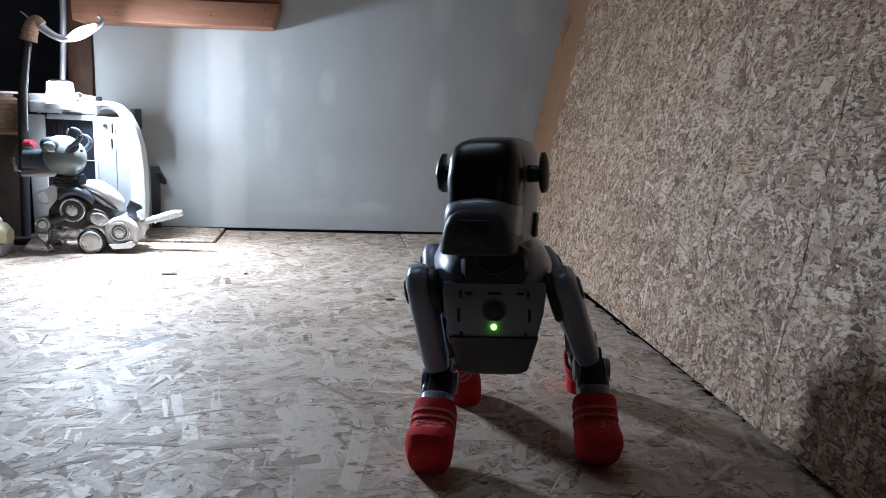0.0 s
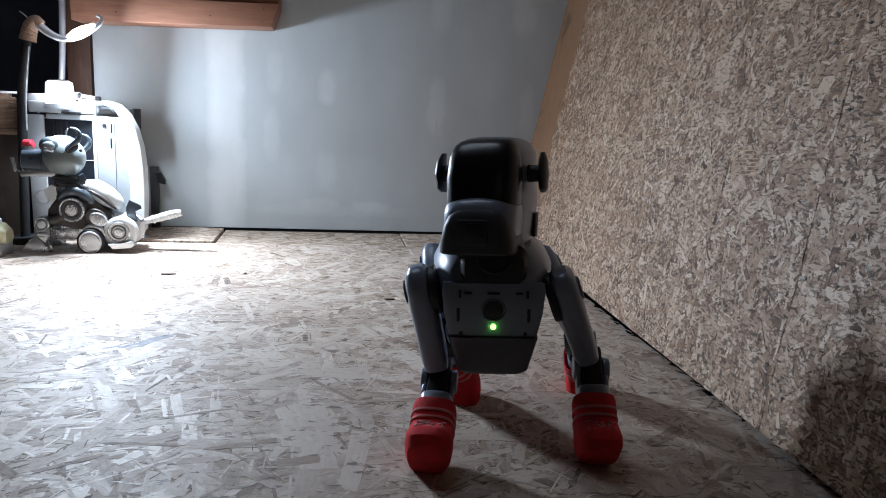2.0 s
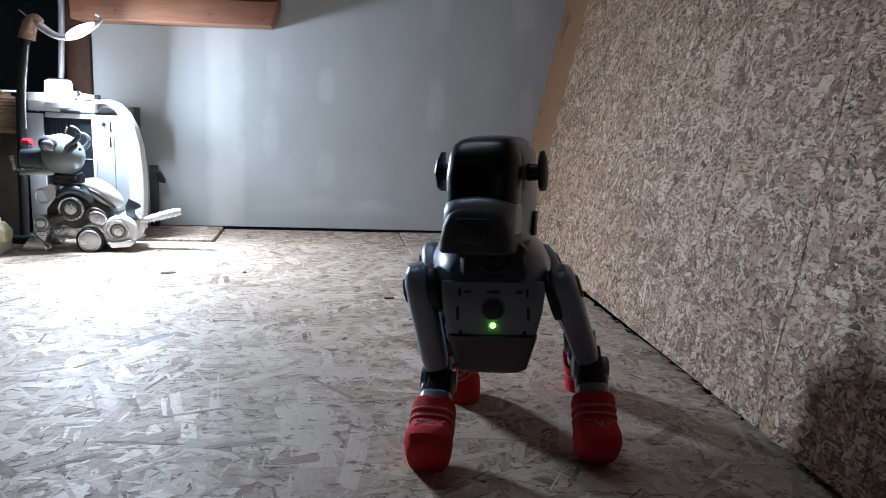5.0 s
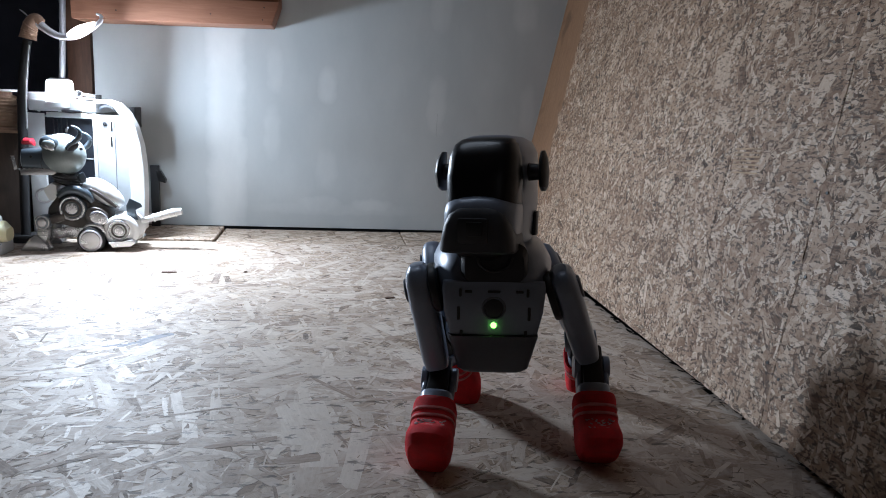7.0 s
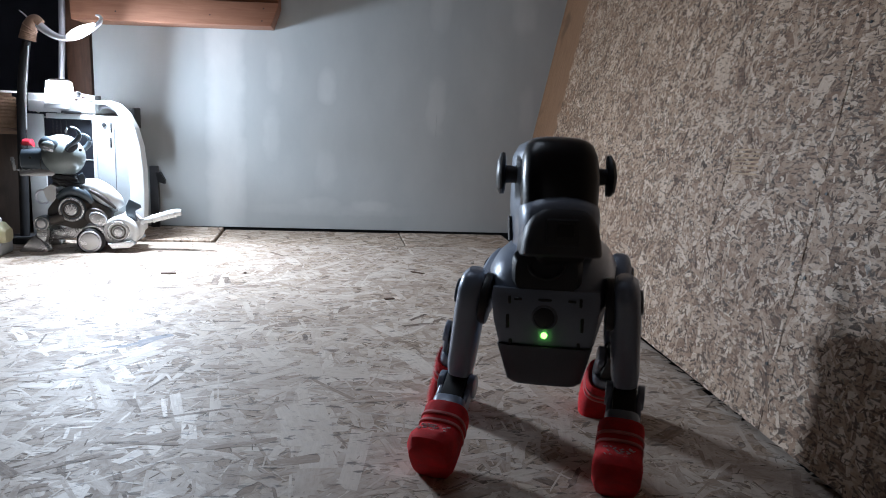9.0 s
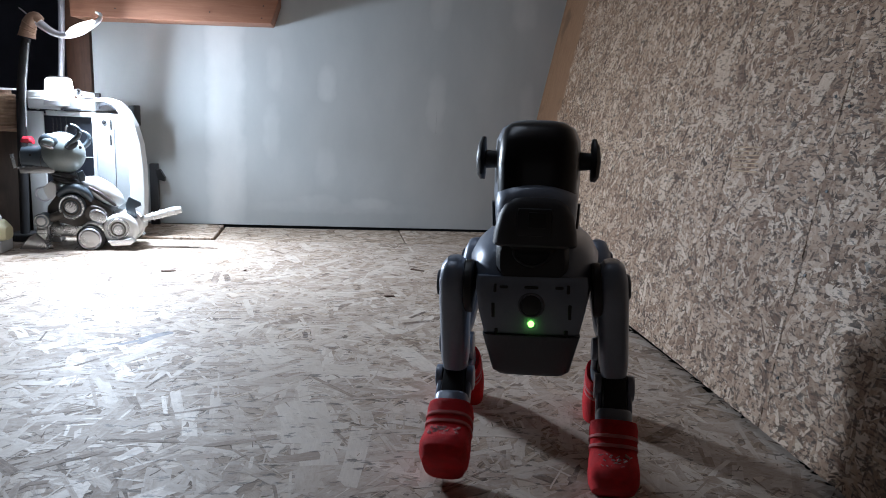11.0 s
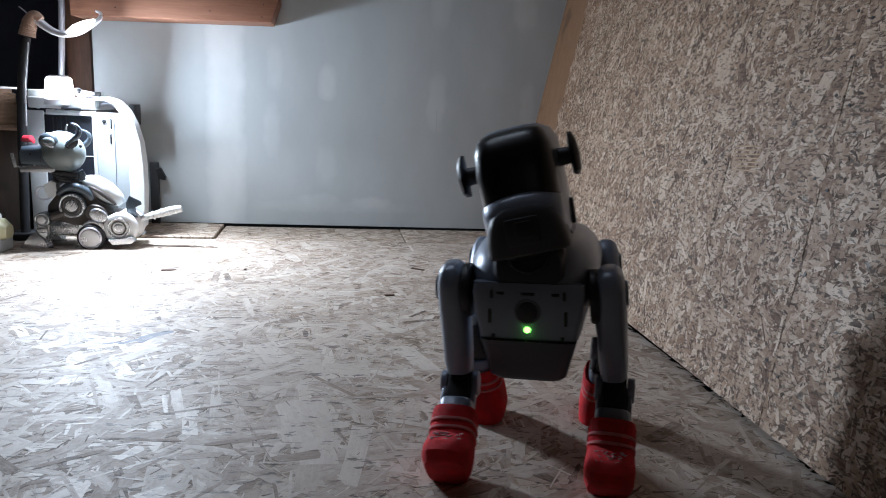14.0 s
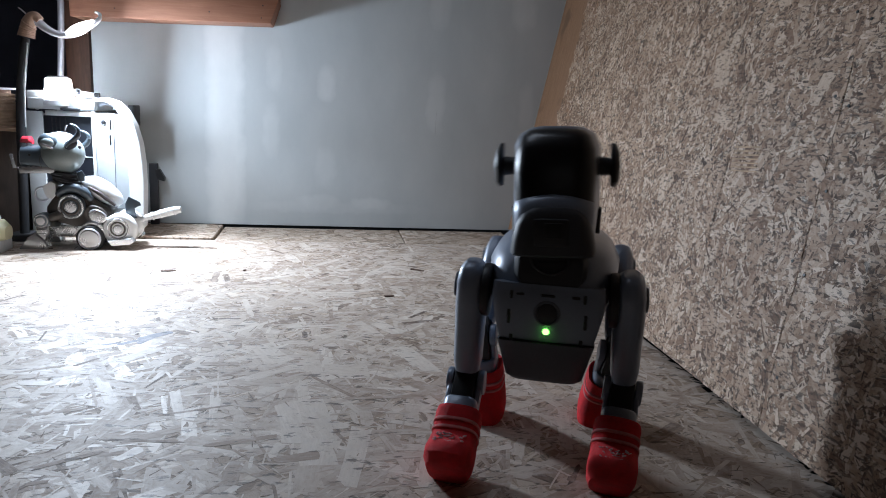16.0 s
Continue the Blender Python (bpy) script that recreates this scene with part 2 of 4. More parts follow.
# near robot
SILVER = plain("silver_grey_plastic", (0.215, 0.25, 0.32), 0.36, 0.15, 0.06, 80, 0.03, coat=0.25)
MIDGREY = plain("mid_grey_plastic", (0.12, 0.13, 0.155), 0.42, 0.15, 0.08, 80, 0.03)
BELLY = plain("belly_grey_plastic", (0.085, 0.092, 0.110), 0.42, 0.15, 0.08, 80, 0.03)
MUZZLE = plain("muzzle_dark_grey_plastic", (0.055, 0.058, 0.066), 0.5, 0.1, 0.08, 80, 0.03)
DARKGREY = plain("dark_grey_plastic", (0.03, 0.031, 0.035), 0.45, 0.0, 0.1, 80)
BLACK = plain("black_plastic", (0.012, 0.012, 0.013), 0.45, 0.0, 0.1, 80)
GLOSS = plain("black_visor_gloss", (0.008, 0.008, 0.010), 0.34, 0.0, 0.05, 40, coat=0.1)
RED = plain("red_knit", (0.62, 0.014, 0.020), 0.9, 0.0, 0.2, 220, 0.9)
PINK = plain("pale_knit_stripe", (0.62, 0.20, 0.20), 0.9, 0.0, 0.15, 220, 0.6)
PALE = plain("pale_print", (0.52, 0.30, 0.30), 0.85, 0.0, 0.3, 200)
LED = plain("green_led", (0.1, 0.6, 0.05), 0.3, 0, 0.05, glow=((0.22, 1.0, 0.10), 6.0))
# far things
PLASTIC = plain("toy_grey_green_plastic", (0.19, 0.22, 0.22), 0.35, 0.1, 0.08, 60, coat=0.3)
BLUEGREY = plain("toy_blue_grey_plastic", (0.07, 0.09, 0.11), 0.35, 0.2, 0.08, 60, coat=0.3)
CHROME = plain("toy_silver_paint", (0.60, 0.61, 0.62), 0.25, 0.7, 0.06, 60)
RUBBER = plain("black_rubber", (0.022, 0.022, 0.024), 0.7, 0, 0.2, 60, 0.4)
BRONZE = plain("toy_brown_grey_plastic", (0.075, 0.066, 0.06), 0.4, 0.2, 0.1, 60)
NOSE = plain("toy_red_plastic", (0.55, 0.03, 0.05), 0.35, 0, 0.08)
WHITE = plain("white_plastic", (0.74, 0.75, 0.75), 0.4, 0, 0.03, 20)
OFFWHITE = plain("case_grey_white_plastic", (0.50, 0.53, 0.55), 0.45, 0, 0.05, 20)
TINT = plain("dark_smoked_panel", (0.012, 0.015, 0.024), 0.55, 0, 0.2, 15)
GLOW = plain("lantern_diffuser", (0.9, 0.9, 0.9), 0.4, 0, 0.02, glow=((0.88, 0.95, 1.0), 28.0))
STEEL = plain("steel_pole", (0.78, 0.78, 0.84), 0.45, 0.6, 0.08, 50)
TAPE = plain("tan_tape", (0.42, 0.27, 0.19), 0.7, 0, 0.15, 90, 0.3)
CREAM = plain("cream_plastic", (0.66, 0.62, 0.40), 0.4, 0, 0.06)
CORD = plain("brown_wound_cord", (0.36, 0.24, 0.16), 0.8, 0, 0.2, 120, 0.6)


# ---- mesh helpers ----
def part(name, bm, mat, parent=None, label="", smooth=True, m=None):
    """Links a bmesh as one mesh object under a thing or a part."""
    bmesh.ops.recalc_face_normals(bm, faces=bm.faces)
    me = bpy.data.meshes.new(name)
    bm.to_mesh(me)
    bm.free()
    me.materials.append(mat)
    if smooth:
        me.polygons.foreach_set("use_smooth", [True] * len(me.polygons))
        me.set_sharp_from_angle(angle=radians(38))
    ob = new(name, me)
    ob.parent = parent
    if m is not None:
        ob.matrix_basis = m
    if label:
        ob["label"] = label
    return ob


def thing(name, m, label, category, group="", kind=""):
    ob = new(name)
    ob.matrix_basis = m
    ob.empty_display_size = 0.02
    return tagged(ob, label, category, group, kind)


def box(sx, sy, sz, m=None, bevel=0.002, seg=2, bm=None):
    """A bevelled box centred on m."""
    b2 = bmesh.new()
    bmesh.ops.create_cube(b2, size=1, matrix=Matrix.Diagonal((sx, sy, sz, 1)))
    if bevel:
        bmesh.ops.bevel(b2, geom=b2.edges[:], offset=bevel, segments=seg, profile=0.6, affect="EDGES")
    return joined(b2, m, bm)


def cyl(r1, r2, h, m=None, seg=28, bevel=0.0, bm=None):
    b2 = bmesh.new()
    bmesh.ops.create_cone(b2, cap_ends=True, segments=seg, radius1=r1, radius2=r2, depth=h)
    if bevel:
        rim = [e for e in b2.edges if all(abs(abs(v.co.z) - h / 2) < 1e-6 for v in e.verts)]
        bmesh.ops.bevel(b2, geom=rim, offset=bevel, segments=2, profile=0.5, affect="EDGES")
    return joined(b2, m, bm)


def ball(rx, ry, rz, m=None, u=28, v=16, bm=None):
    b2 = bmesh.new()
    bmesh.ops.create_uvsphere(b2, u_segments=u, v_segments=v, radius=1, matrix=Matrix.Diagonal((rx, ry, rz, 1)))
    return joined(b2, m, bm)


def joined(b2, m, bm):
    if m is not None:
        b2.transform(m)
    if bm is None:
        return b2
    me = bpy.data.meshes.new("tmp")
    b2.to_mesh(me)
    b2.free()
    bm.from_mesh(me)
    bpy.data.meshes.remove(me)
    return bm


def ring_torus(R, r, m=None, bm=None, n=28, k=10):
    return loft([[Vector(((R + r * math.cos(b)) * math.cos(a), (R + r * math.cos(b)) * math.sin(a), r * math.sin(b)))
                  for b in [2 * math.pi * j / k for j in range(k)]] for a in [2 * math.pi * i / n for i in range(n)]], m, bm, wrap=True)


def loft(rings, m=None, bm=None, wrap=False):
    """Skins rings of equal count; ends are capped unless wrapped."""
    b2 = bmesh.new()
    vs = [[b2.verts.new(p) for p in ring] for ring in rings]
    n = len(rings[0])
    for i in range(len(vs) if wrap else len(vs) - 1):
        a, c = vs[i], vs[(i + 1) % len(vs)]
        for j in range(n):
            b2.faces.new((a[j], a[(j + 1) % n], c[(j + 1) % n], c[j]))
    if not wrap:
        b2.faces.new(vs[0]), b2.faces.new(vs[-1])
    return joined(b2, m, bm)


def slab(axis, rows, n=28, power=3.2):
    """Loft of rounded-rectangle sections; rows: (place along the axis, centre a, centre b, half a, half b)."""
    rings = []
    for s, ca, cb, ha, hb in rows:
        ring = []
        for j in range(n):
            t = 2 * math.pi * j / n
            c, d = math.cos(t), math.sin(t)
            a = ca + ha * math.copysign(abs(c) ** (2 / power), c)
            b = cb + hb * math.copysign(abs(d) ** (2 / power), d)
            ring.append(Vector((a, b, s) if axis == "z" else (a, s, b) if axis == "y" else (s, a, b)))
        rings.append(ring)
    return loft(rings)


def tube(points, radii, k=14, bm=None, steps=6):
    """A smooth round tube through points."""
    pts, rad = [], []
    P = [Vector(p) for p in points]
    for i in range(len(P) - 1):
        p0, p1, p2, p3 = P[max(i - 1, 0)], P[i], P[i + 1], P[min(i + 2, len(P) - 1)]
        for s in range(steps):
            t = s / steps
            pts.append(0.5 * ((2 * p1) + (p2 - p0) * t + (2 * p0 - 5 * p1 + 4 * p2 - p3) * t * t + (3 * p1 - p0 - 3 * p2 + p3) * t ** 3))
            rad.append(radii[i] * (1 - t) + radii[i + 1] * t)
    pts.append(P[-1]), rad.append(radii[-1])
    rings = []
    for i, p in enumerate(pts):
        d = (pts[min(i + 1, len(pts) - 1)] - pts[max(i - 1, 0)]).normalized()
        q = d.to_track_quat("Z", "Y").to_matrix()
        rings.append([p + q @ Vector((math.cos(2 * math.pi * j / k), math.sin(2 * math.pi * j / k), 0)) * rad[i] for j in range(k)])
    return loft(rings, None, bm)


def facing(axis):
    """Turns a cylinder's z axis to x, y or -y."""
    return {"x": pose(0, 0, 0, 0, 90, 0), "y": pose(0, 0, 0, -90, 0, 0), "-y": pose(0, 0, 0, 90, 0, 0)}[axis]


def at(x, y, z, axis=None):
    return pose(x, y, z) @ (facing(axis) if axis else Matrix())


def strand_mesh(x, y, L, W, deg, tone, top, foot, seed, clip=None):
    """Thin flat strands with ragged ends, each turned its own way; arrays of equal length, one mesh."""
    rq = np.random.default_rng(seed)
    n = len(x)
    outline = np.array([(-0.5, -0.5), (0, -0.5), (0.5, -0.5), (0.54, 0), (0.5, 0.5), (0, 0.5), (-0.5, 0.5), (-0.54, 0)])
    p = outline[None] + rq.uniform(-1, 1, (n, 8, 2)) * np.array([0.09, 0.13])
    ab = p * np.stack([L, W], 1)[:, None]
    c, d = np.cos(np.radians(deg))[:, None], np.sin(np.radians(deg))[:, None]
    px, py = x[:, None] + ab[..., 0] * c - ab[..., 1] * d, y[:, None] + ab[..., 0] * d + ab[..., 1] * c
    if clip:
        px, py = clip(x[:, None], px, py)
    tilt = rq.uniform(-0.00001, 0.00001, (n, 8))
    hi = np.stack([px, py, top[:, None] + tilt], 2)
    lo = np.stack([px, py, np.full_like(px, foot)], 2)
    co = np.concatenate([hi, lo], 1).reshape(-1, 3)
    faces = []
    for i in range(n):
        q = i * 16
        faces.append(tuple(range(q, q + 8)))
        faces.extend((q + 8 + k, q + 8 + (k + 1) % 8, q + (k + 1) % 8, q + k) for k in range(8))
    me = bpy.data.meshes.new("strands")
    me.from_pydata(co.tolist(), [], faces)
    shift = rq.uniform(0, 40, (n, 1, 2))
    g = np.concatenate([ab + shift, np.zeros((n, 8, 1))], 2)
    me.attributes.new("grain", "FLOAT_VECTOR", "POINT").data.foreach_set("vector", np.concatenate([g, g], 1).astype(np.float32).ravel())
    me.attributes.new("tone", "FLOAT", "POINT").data.foreach_set("value", np.repeat(tone, 16).astype(np.float32))
    return me


def strew(seed, n, xr, yr, lengths, widths, heights, foot, tones, clip=None):
    """Strands strewn at random over a stretch; tones: middle, spread, share of dark and of pale ones."""
    rq = np.random.default_rng(seed)
    small = rq.random(n) ** 1.7
    L = lengths[0] + (lengths[1] - lengths[0]) * small
    W = np.maximum(0.0012, widths[0] + (widths[1] - widths[0]) * rq.random(n) ** 1.6 * (0.35 + 0.65 * small))
    deg = rq.uniform(0, 180, n)
    tone = np.clip(rq.normal(tones[0], tones[1], n), 0.12, 0.95)
    pick = rq.random(n)
    tone = np.where(pick < tones[2], rq.uniform(0.0, 0.2, n), np.where(pick > 1 - tones[3], rq.uniform(0.8, 1.0, n), tone))
    dark = pick < tones[2]
    L, W = np.where(dark, L * 0.55, L), np.where(dark, W * 0.5, W)
    top = np.linspace(heights[0], heights[1], n)[rq.permutation(n)]
    return strand_mesh(rq.uniform(*xr, n), rq.uniform(*yr, n), L, W, deg, tone, top, foot, seed + 1, clip)


def single(row, tone, top, foot):
    """One strand: x, y, length, width, degrees, seed."""
    return strand_mesh(*[np.array([float(v)]) for v in row[:5]], np.array([tone]), np.array([top]), foot, row[5])


def mesh_part(name, me, mat, parent):
    me.name = name
    me.materials.append(mat)
    ob = new(name, me)
    ob.parent = parent
    return ob


# ---- the attic ----
# dark knots and bark pieces in the leaning wall: along, up, length, width, turn, seed
KNOTS = [(0.732, 0.285, 0.020, 0.009, 75, 1), (0.787, 0.355, 0.032, 0.018, 62, 2), (0.61, 0.395, 0.016, 0.007, 100, 3), (0.545, 0.30, 0.013, 0.006, 60, 4),
         (0.66, 0.14, 0.016, 0.007, 40, 5), (0.86, 0.25, 0.014, 0.008, 80, 6), (0.50, 0.20, 0.013, 0.006, 50, 7)]
# the largest pale strands in the leaning wall: along, up, length, width, turn, seed
PALES = [(0.835, 0.362, 0.045, 0.028, 70, 51), (0.745, 0.440, 0.030, 0.020, 60, 52), (0.635, 0.335, 0.030, 0.018, 110, 53), (0.80, 0.300, 0.035, 0.014, 20, 54),
         (0.69, 0.205, 0.028, 0.013, 140, 55), (0.60, 0.255, 0.026, 0.012, 35, 56), (0.90, 0.200, 0.034, 0.016, 80, 57)]
# the largest pale strands in the floor: x, y, length, width, turn, seed
FLAKES = [
(-0.019, 0.622, 0.080, 0.052, -76, 1), (-0.002, 0.560, 0.046, 0.032, -95, 2), (0.028, 0.553, 0.095, 0.018, -99, 3), (-0.008, 0.753, 0.070, 0.012, -82, 4),
    (-0.063, 0.802, 0.072, 0.030, -64, 5), (-0.141, 0.665, 0.062, 0.009, -74, 6), (0.025, 0.747, 0.049, 0.038, -7, 8),
    (-0.052, 0.746, 0.090, 0.016, 35, 9), (0.083, 0.899, 0.055, 0.020, -58, 10), (0.110, 0.777, 0.080, 0.022, -73, 11),
]
# darker strands, and the bruised ones of a blue-grey stain
DARKS = [(-0.155, 0.590, 0.060, 0.004, -8, 61), (-0.070, 0.585, 0.055, 0.008, 14, 62), (-0.020, 0.552, 0.036, 0.013, 12, 63), (0.058, 0.672, 0.078, 0.007, 4, 64), (-0.120, 0.650, 0.060, 0.004, 18, 65),
         (0.010, 0.700, 0.070, 0.005, -52, 66), (0.088, 0.772, 0.014, 0.005, 30, 67), (0.078, 0.764, 0.012, 0.004, 80, 68), (0.096, 0.760, 0.010, 0.004, 140, 69), (0.083, 0.780, 0.009, 0.003, 10, 70),
         (-0.205, 0.560, 0.050, 0.006, 30, 71), (0.170, 1.000, 0.022, 0.006, 10, 72), (0.150, 1.030, 0.016, 0.005, 60, 73), (-0.300, 0.760, 0.050, 0.004, 25, 74)]
STAINS = [(-0.206, 0.868, 0.040, 0.013, 45, 81), (-0.228, 0.846, 0.034, 0.009, 38, 82), (-0.214, 0.852, 0.028, 0.007, 62, 83), (-0.250, 0.838, 0.020, 0.005, 20, 84)]
LEAN = 10.5      # the strand-board wall leans away from the room
WX, WY = 0.404, 1.624


def structure(name, bm, mat, label, category, m=None, smooth=False):
    return tagged(part(name, bm, mat, None, "", smooth, m), label, category, kind="structure")


def attic():
    floor = thing("floor", Matrix(), "attic subfloor of worn tan strand board sheets", "floor", kind="structure")
    part("subfloor", box(5.0, 4.6, 0.02, pose(-1.6, 0.1, -0.034), 0), GAP, floor)
    part("sheet", box(2.6, 3.06, 0.018, pose(-0.875, -0.062, -0.009), 0.0015, 1), OSB_FLOOR, floor, smooth=False)
    for x0, x1, dz in [(-2.17, -0.2315, 0.005), (-0.2285, 0.1685, 0.0), (0.1705, 0.42, 0.001)]:
        part("board", box(x1 - x0, 0.152, 0.018, pose((x0 + x1) / 2, 1.5455, -0.009 + dz), 0.0015, 1), OSB_FLOOR, floor, smooth=False)
    for row in FLAKES:
        mesh_part("flake", single(row, 0.80 + 0.03 * (row[5] % 4), 0.00019, -0.0004), FLAKE_FLOOR, floor)
    for row in DARKS:
        mesh_part("flake", single(row, 0.20 + 0.03 * (row[5] % 5), 0.00022, -0.0004), FLAKE_FLOOR, floor)
    for row in STAINS:
        mesh_part("flake", single(row, 0.3, 0.00023, -0.0004), BRUISED, floor)
    edge = lambda x, px, py: (np.minimum(px, 0.43), np.minimum(py, 1.4675))
    tagged(mesh_part("loose_strands", strew(21, 9500, (-1.05, 0.43), (0.26, 1.467), (0.010, 0.088), (0.0015, 0.024), (0.00004, 0.00017), -0.0004, (0.58, 0.16, 0.09, 0.06), edge), FLAKE_FLOOR, floor), kind="stuff")
    tagged(mesh_part("fine_strands", strew(23, 5000, (-1.0, 0.43), (0.26, 1.467), (0.004, 0.024), (0.0009, 0.004), (0.00015, 0.00021), -0.0004, (0.58, 0.2, 0.30, 0.12), edge), FLAKE_FLOOR, floor), kind="stuff")
    # leaning strand-board wall: local x along the wall, y up the slope
    tilt = pose(WX, 0, 0.004, 0, 0, -1.2) @ Matrix(((0, math.sin(radians(LEAN)), math.cos(radians(LEAN)), 0), (1, 0, 0, 0),
                                                        (0, math.cos(radians(LEAN)), -math.sin(radians(LEAN)), 0), (0, 0, 0, 1)))
    wall = thing("wall_east", tilt, "leaning wall of brown strand board with vertical seams", "wall", kind="structure")
    part("backing", box(3.6, 1.64, 0.02, pose(-0.1, 0.82, 0.024), 0), GAP, wall)
    edges = [-1.6, -0.66, 0.566, 0.733, 1.38, 1.70]
    for a, c in zip(edges, edges[1:]):
        skew = pose((a + c) / 2, 0.82, 0.006, 0, 0, 0)
        b2 = box(c - a - 0.0004, 1.63, 0.014, skew, 0.0006, 1)
        for v in b2.verts:
            v.co.x += 0.10 * v.co.y * (1 if v.co.x > -1.5 else 0) * (0 if v.co.x > 1.3 else 1)
        part("panel", b2, OSB_WALL if c < 1.5 else WARMEND, wall, smooth=False)
    seams = edges[1:-2]

    def between(x, px, py):
        """Keeps each strand on its own panel and above the floor."""
        for e in seams:
            line = e + 0.10 * py
            px = np.where(x > e + 0.10 * py.mean(1, keepdims=True), np.maximum(px, line + 0.0001), np.minimum(px, line - 0.0001))
        return px, np.maximum(py, 0.005)
    for name, seed, n, ls, ws, hs, tones in (
            ("surface_strands", 33, 15500, (0.005, 0.036), (0.0020, 0.013), (-0.00105, -0.00125), (0.50, 0.19, 0.06, 0.08)),
            ("bark_chips", 35, 13000, (0.004, 0.016), (0.0018, 0.0070), (-0.00122, -0.00132), (0.58, 0.2, 0.62, 0.16))):
        tagged(mesh_part(name, strew(seed, n, (0.26, 1.46), (0.004, 0.74), ls, ws, hs, -0.0006, tones, between), FLAKE_WALL, wall), kind="stuff")
    for x, y, L, W, d, k in KNOTS:
        me = single((x, y, L * 0.9, W * 0.8, d, k), 0.14, -0.00140, -0.0006)
        mesh_part("knot", me, FLAKE_WALL, wall)
    for row in PALES:
        mesh_part("pale_strand", single(row, 0.84, -0.00134, -0.0006), FLAKE_WALL, wall)
    for k in range(7):
        part("stamp_line", box(0.050, 0.0015, 0.0006, pose(0.722 + 0.001 * k, 0.243 + 0.0045 * k, -0.0018, 0, 0, -4), 0.0001, 1), STAMP, wall)
    for y in (0.06, 0.16, 0.24, 0.32, 0.40):
        for x in (0.556, 0.578):
            part("nail", cyl(0.0016, 0.0016, 0.001, pose(x + 0.10 * y, y + (x - 0.56) * 0.4, -0.0014), 10), BLACK, wall)
    north = structure("wall_north", box(2.2, 0.05, 1.60, pose(0.605, WY + 0.025, 0.80 + 0.006), 0), DRYWALL,
                      "grey-blue gypsum board end wall with white joint compound", "wall")
    # unseen rear wall, added with an opening where the rear fill lamp stands
    south = thing("wall_south", Matrix(), "dark wooden wall with an opening, added behind the camera", "wall", kind="structure")
    for x0, x1, z0, z1 in ((-2.2, -0.85, 0, 1.6), (-0.15, 1.2, 0, 1.6), (-0.85, -0.15, 0, 0.75), (-0.85, -0.15, 1.45, 1.6)):
        part("wall_board", box(x1 - x0, 0.05, z1 - z0, pose((x0 + x1) / 2, -1.65, (z0 + z1) / 2), 0), STUD, south)
    part("joint_crack", box(0.0004, 0.001, 0.05, pose(0.247, WY + 0.0003, 0.255, 0, 0.4, 0), 0), CRACK, north, smooth=False)
    # side wall and ceiling: unseen, added to close the room for bounced light
    structure("wall_west", box(0.05, 4.6, 1.6, pose(-2.2, 0.3, 0.8), 0), DARKHAZED, "dark attic side wall, added out of view", "wall")
    structure("ceiling", box(4.2, 4.6, 0.05, pose(-0.6, 0.3, 1.635), 0), STUD, "wooden attic ceiling boards, added out of view", "ceiling")
    structure("wall_alcove", box(2.0, 0.05, 1.6, pose(-1.45, 2.1, 0.8), 0), DARKHAZED, "dark recess wall beside the gypsum wall", "wall")
    beam = thing("roof_beam", Matrix(), "reddish pine beam fixed across the gypsum wall", "beam", kind="structure")
    tip = Matrix.Translation((-0.120, 1.575, 0.4430)) @ pose(0, 0, 0, 0, -1.8, 0)     # lower corner of the cut end
    b2 = box(0.384, 0.09, 0.047, tip @ pose(-0.192, 0, 0.0235), 0.002, 2)
    for v in b2.verts:
        if v.co.x > -0.3:
            v.co.x += (v.co.z - 0.4430) * 0.36
    part("plank", b2, BEAM, beam)
    part("cap_board", box(0.392, 0.080, 0.030, tip @ pose(-0.180, 0.004, 0.0625), 0.002, 2), BEAM, beam)
    for x, z in ((-0.018, 0.010), (-0.014, 0.034)):
        part("nail", cyl(0.0013, 0.0013, 0.002, tip @ at(x, -0.0455, z, "y"), 10), BLACK, beam)
    for x in (-0.12, -0.30):
        part("nail", cyl(0.0013, 0.0013, 0.002, tip @ at(x, -0.0455, 0.018, "y"), 10), BLACK, beam)
    post = thing("wall_stud", pose(-0.545, 1.735, 0), "brown wooden stud at the end of the gypsum wall", "stud", kind="structure")
    part("post", box(0.05, 0.09, 1.2, pose(0, 0, 0.6), 0.003), STUD, post)


# ---- the robot dog that stands before the lantern's light ----
SH = (0.0645, -0.034, 0.017)      # shoulder in the body's space (mirrored in x)
HIP = (0.061, 0.095, 0.016)
UP, LOW = 0.087, 0.070           # lengths of the upper leg and of the lower one down to the paw's centre
NECK = (0.0, 0.0, 0.050)


def arched(bm, z0, z1, drop):
    """Lets the rows between z0 and z1 fall towards the sides, as a brow does."""
    for v in bm.verts:
        if z0 < v.co.z < z1:
            v.co.z += 0.0015 - drop * min(1.0, abs(v.co.x) / 0.032) ** 2
    return bm


def flared(bm, y0, y1, narrow, wide):
    """Widens a shell from narrow at y0 to wide at y1."""
    for v in bm.verts:
        k = min(1.0, max(0.0, (v.co.y - y0) / (y1 - y0)))
        v.co.x *= narrow + (wide - narrow) * k
    return bm


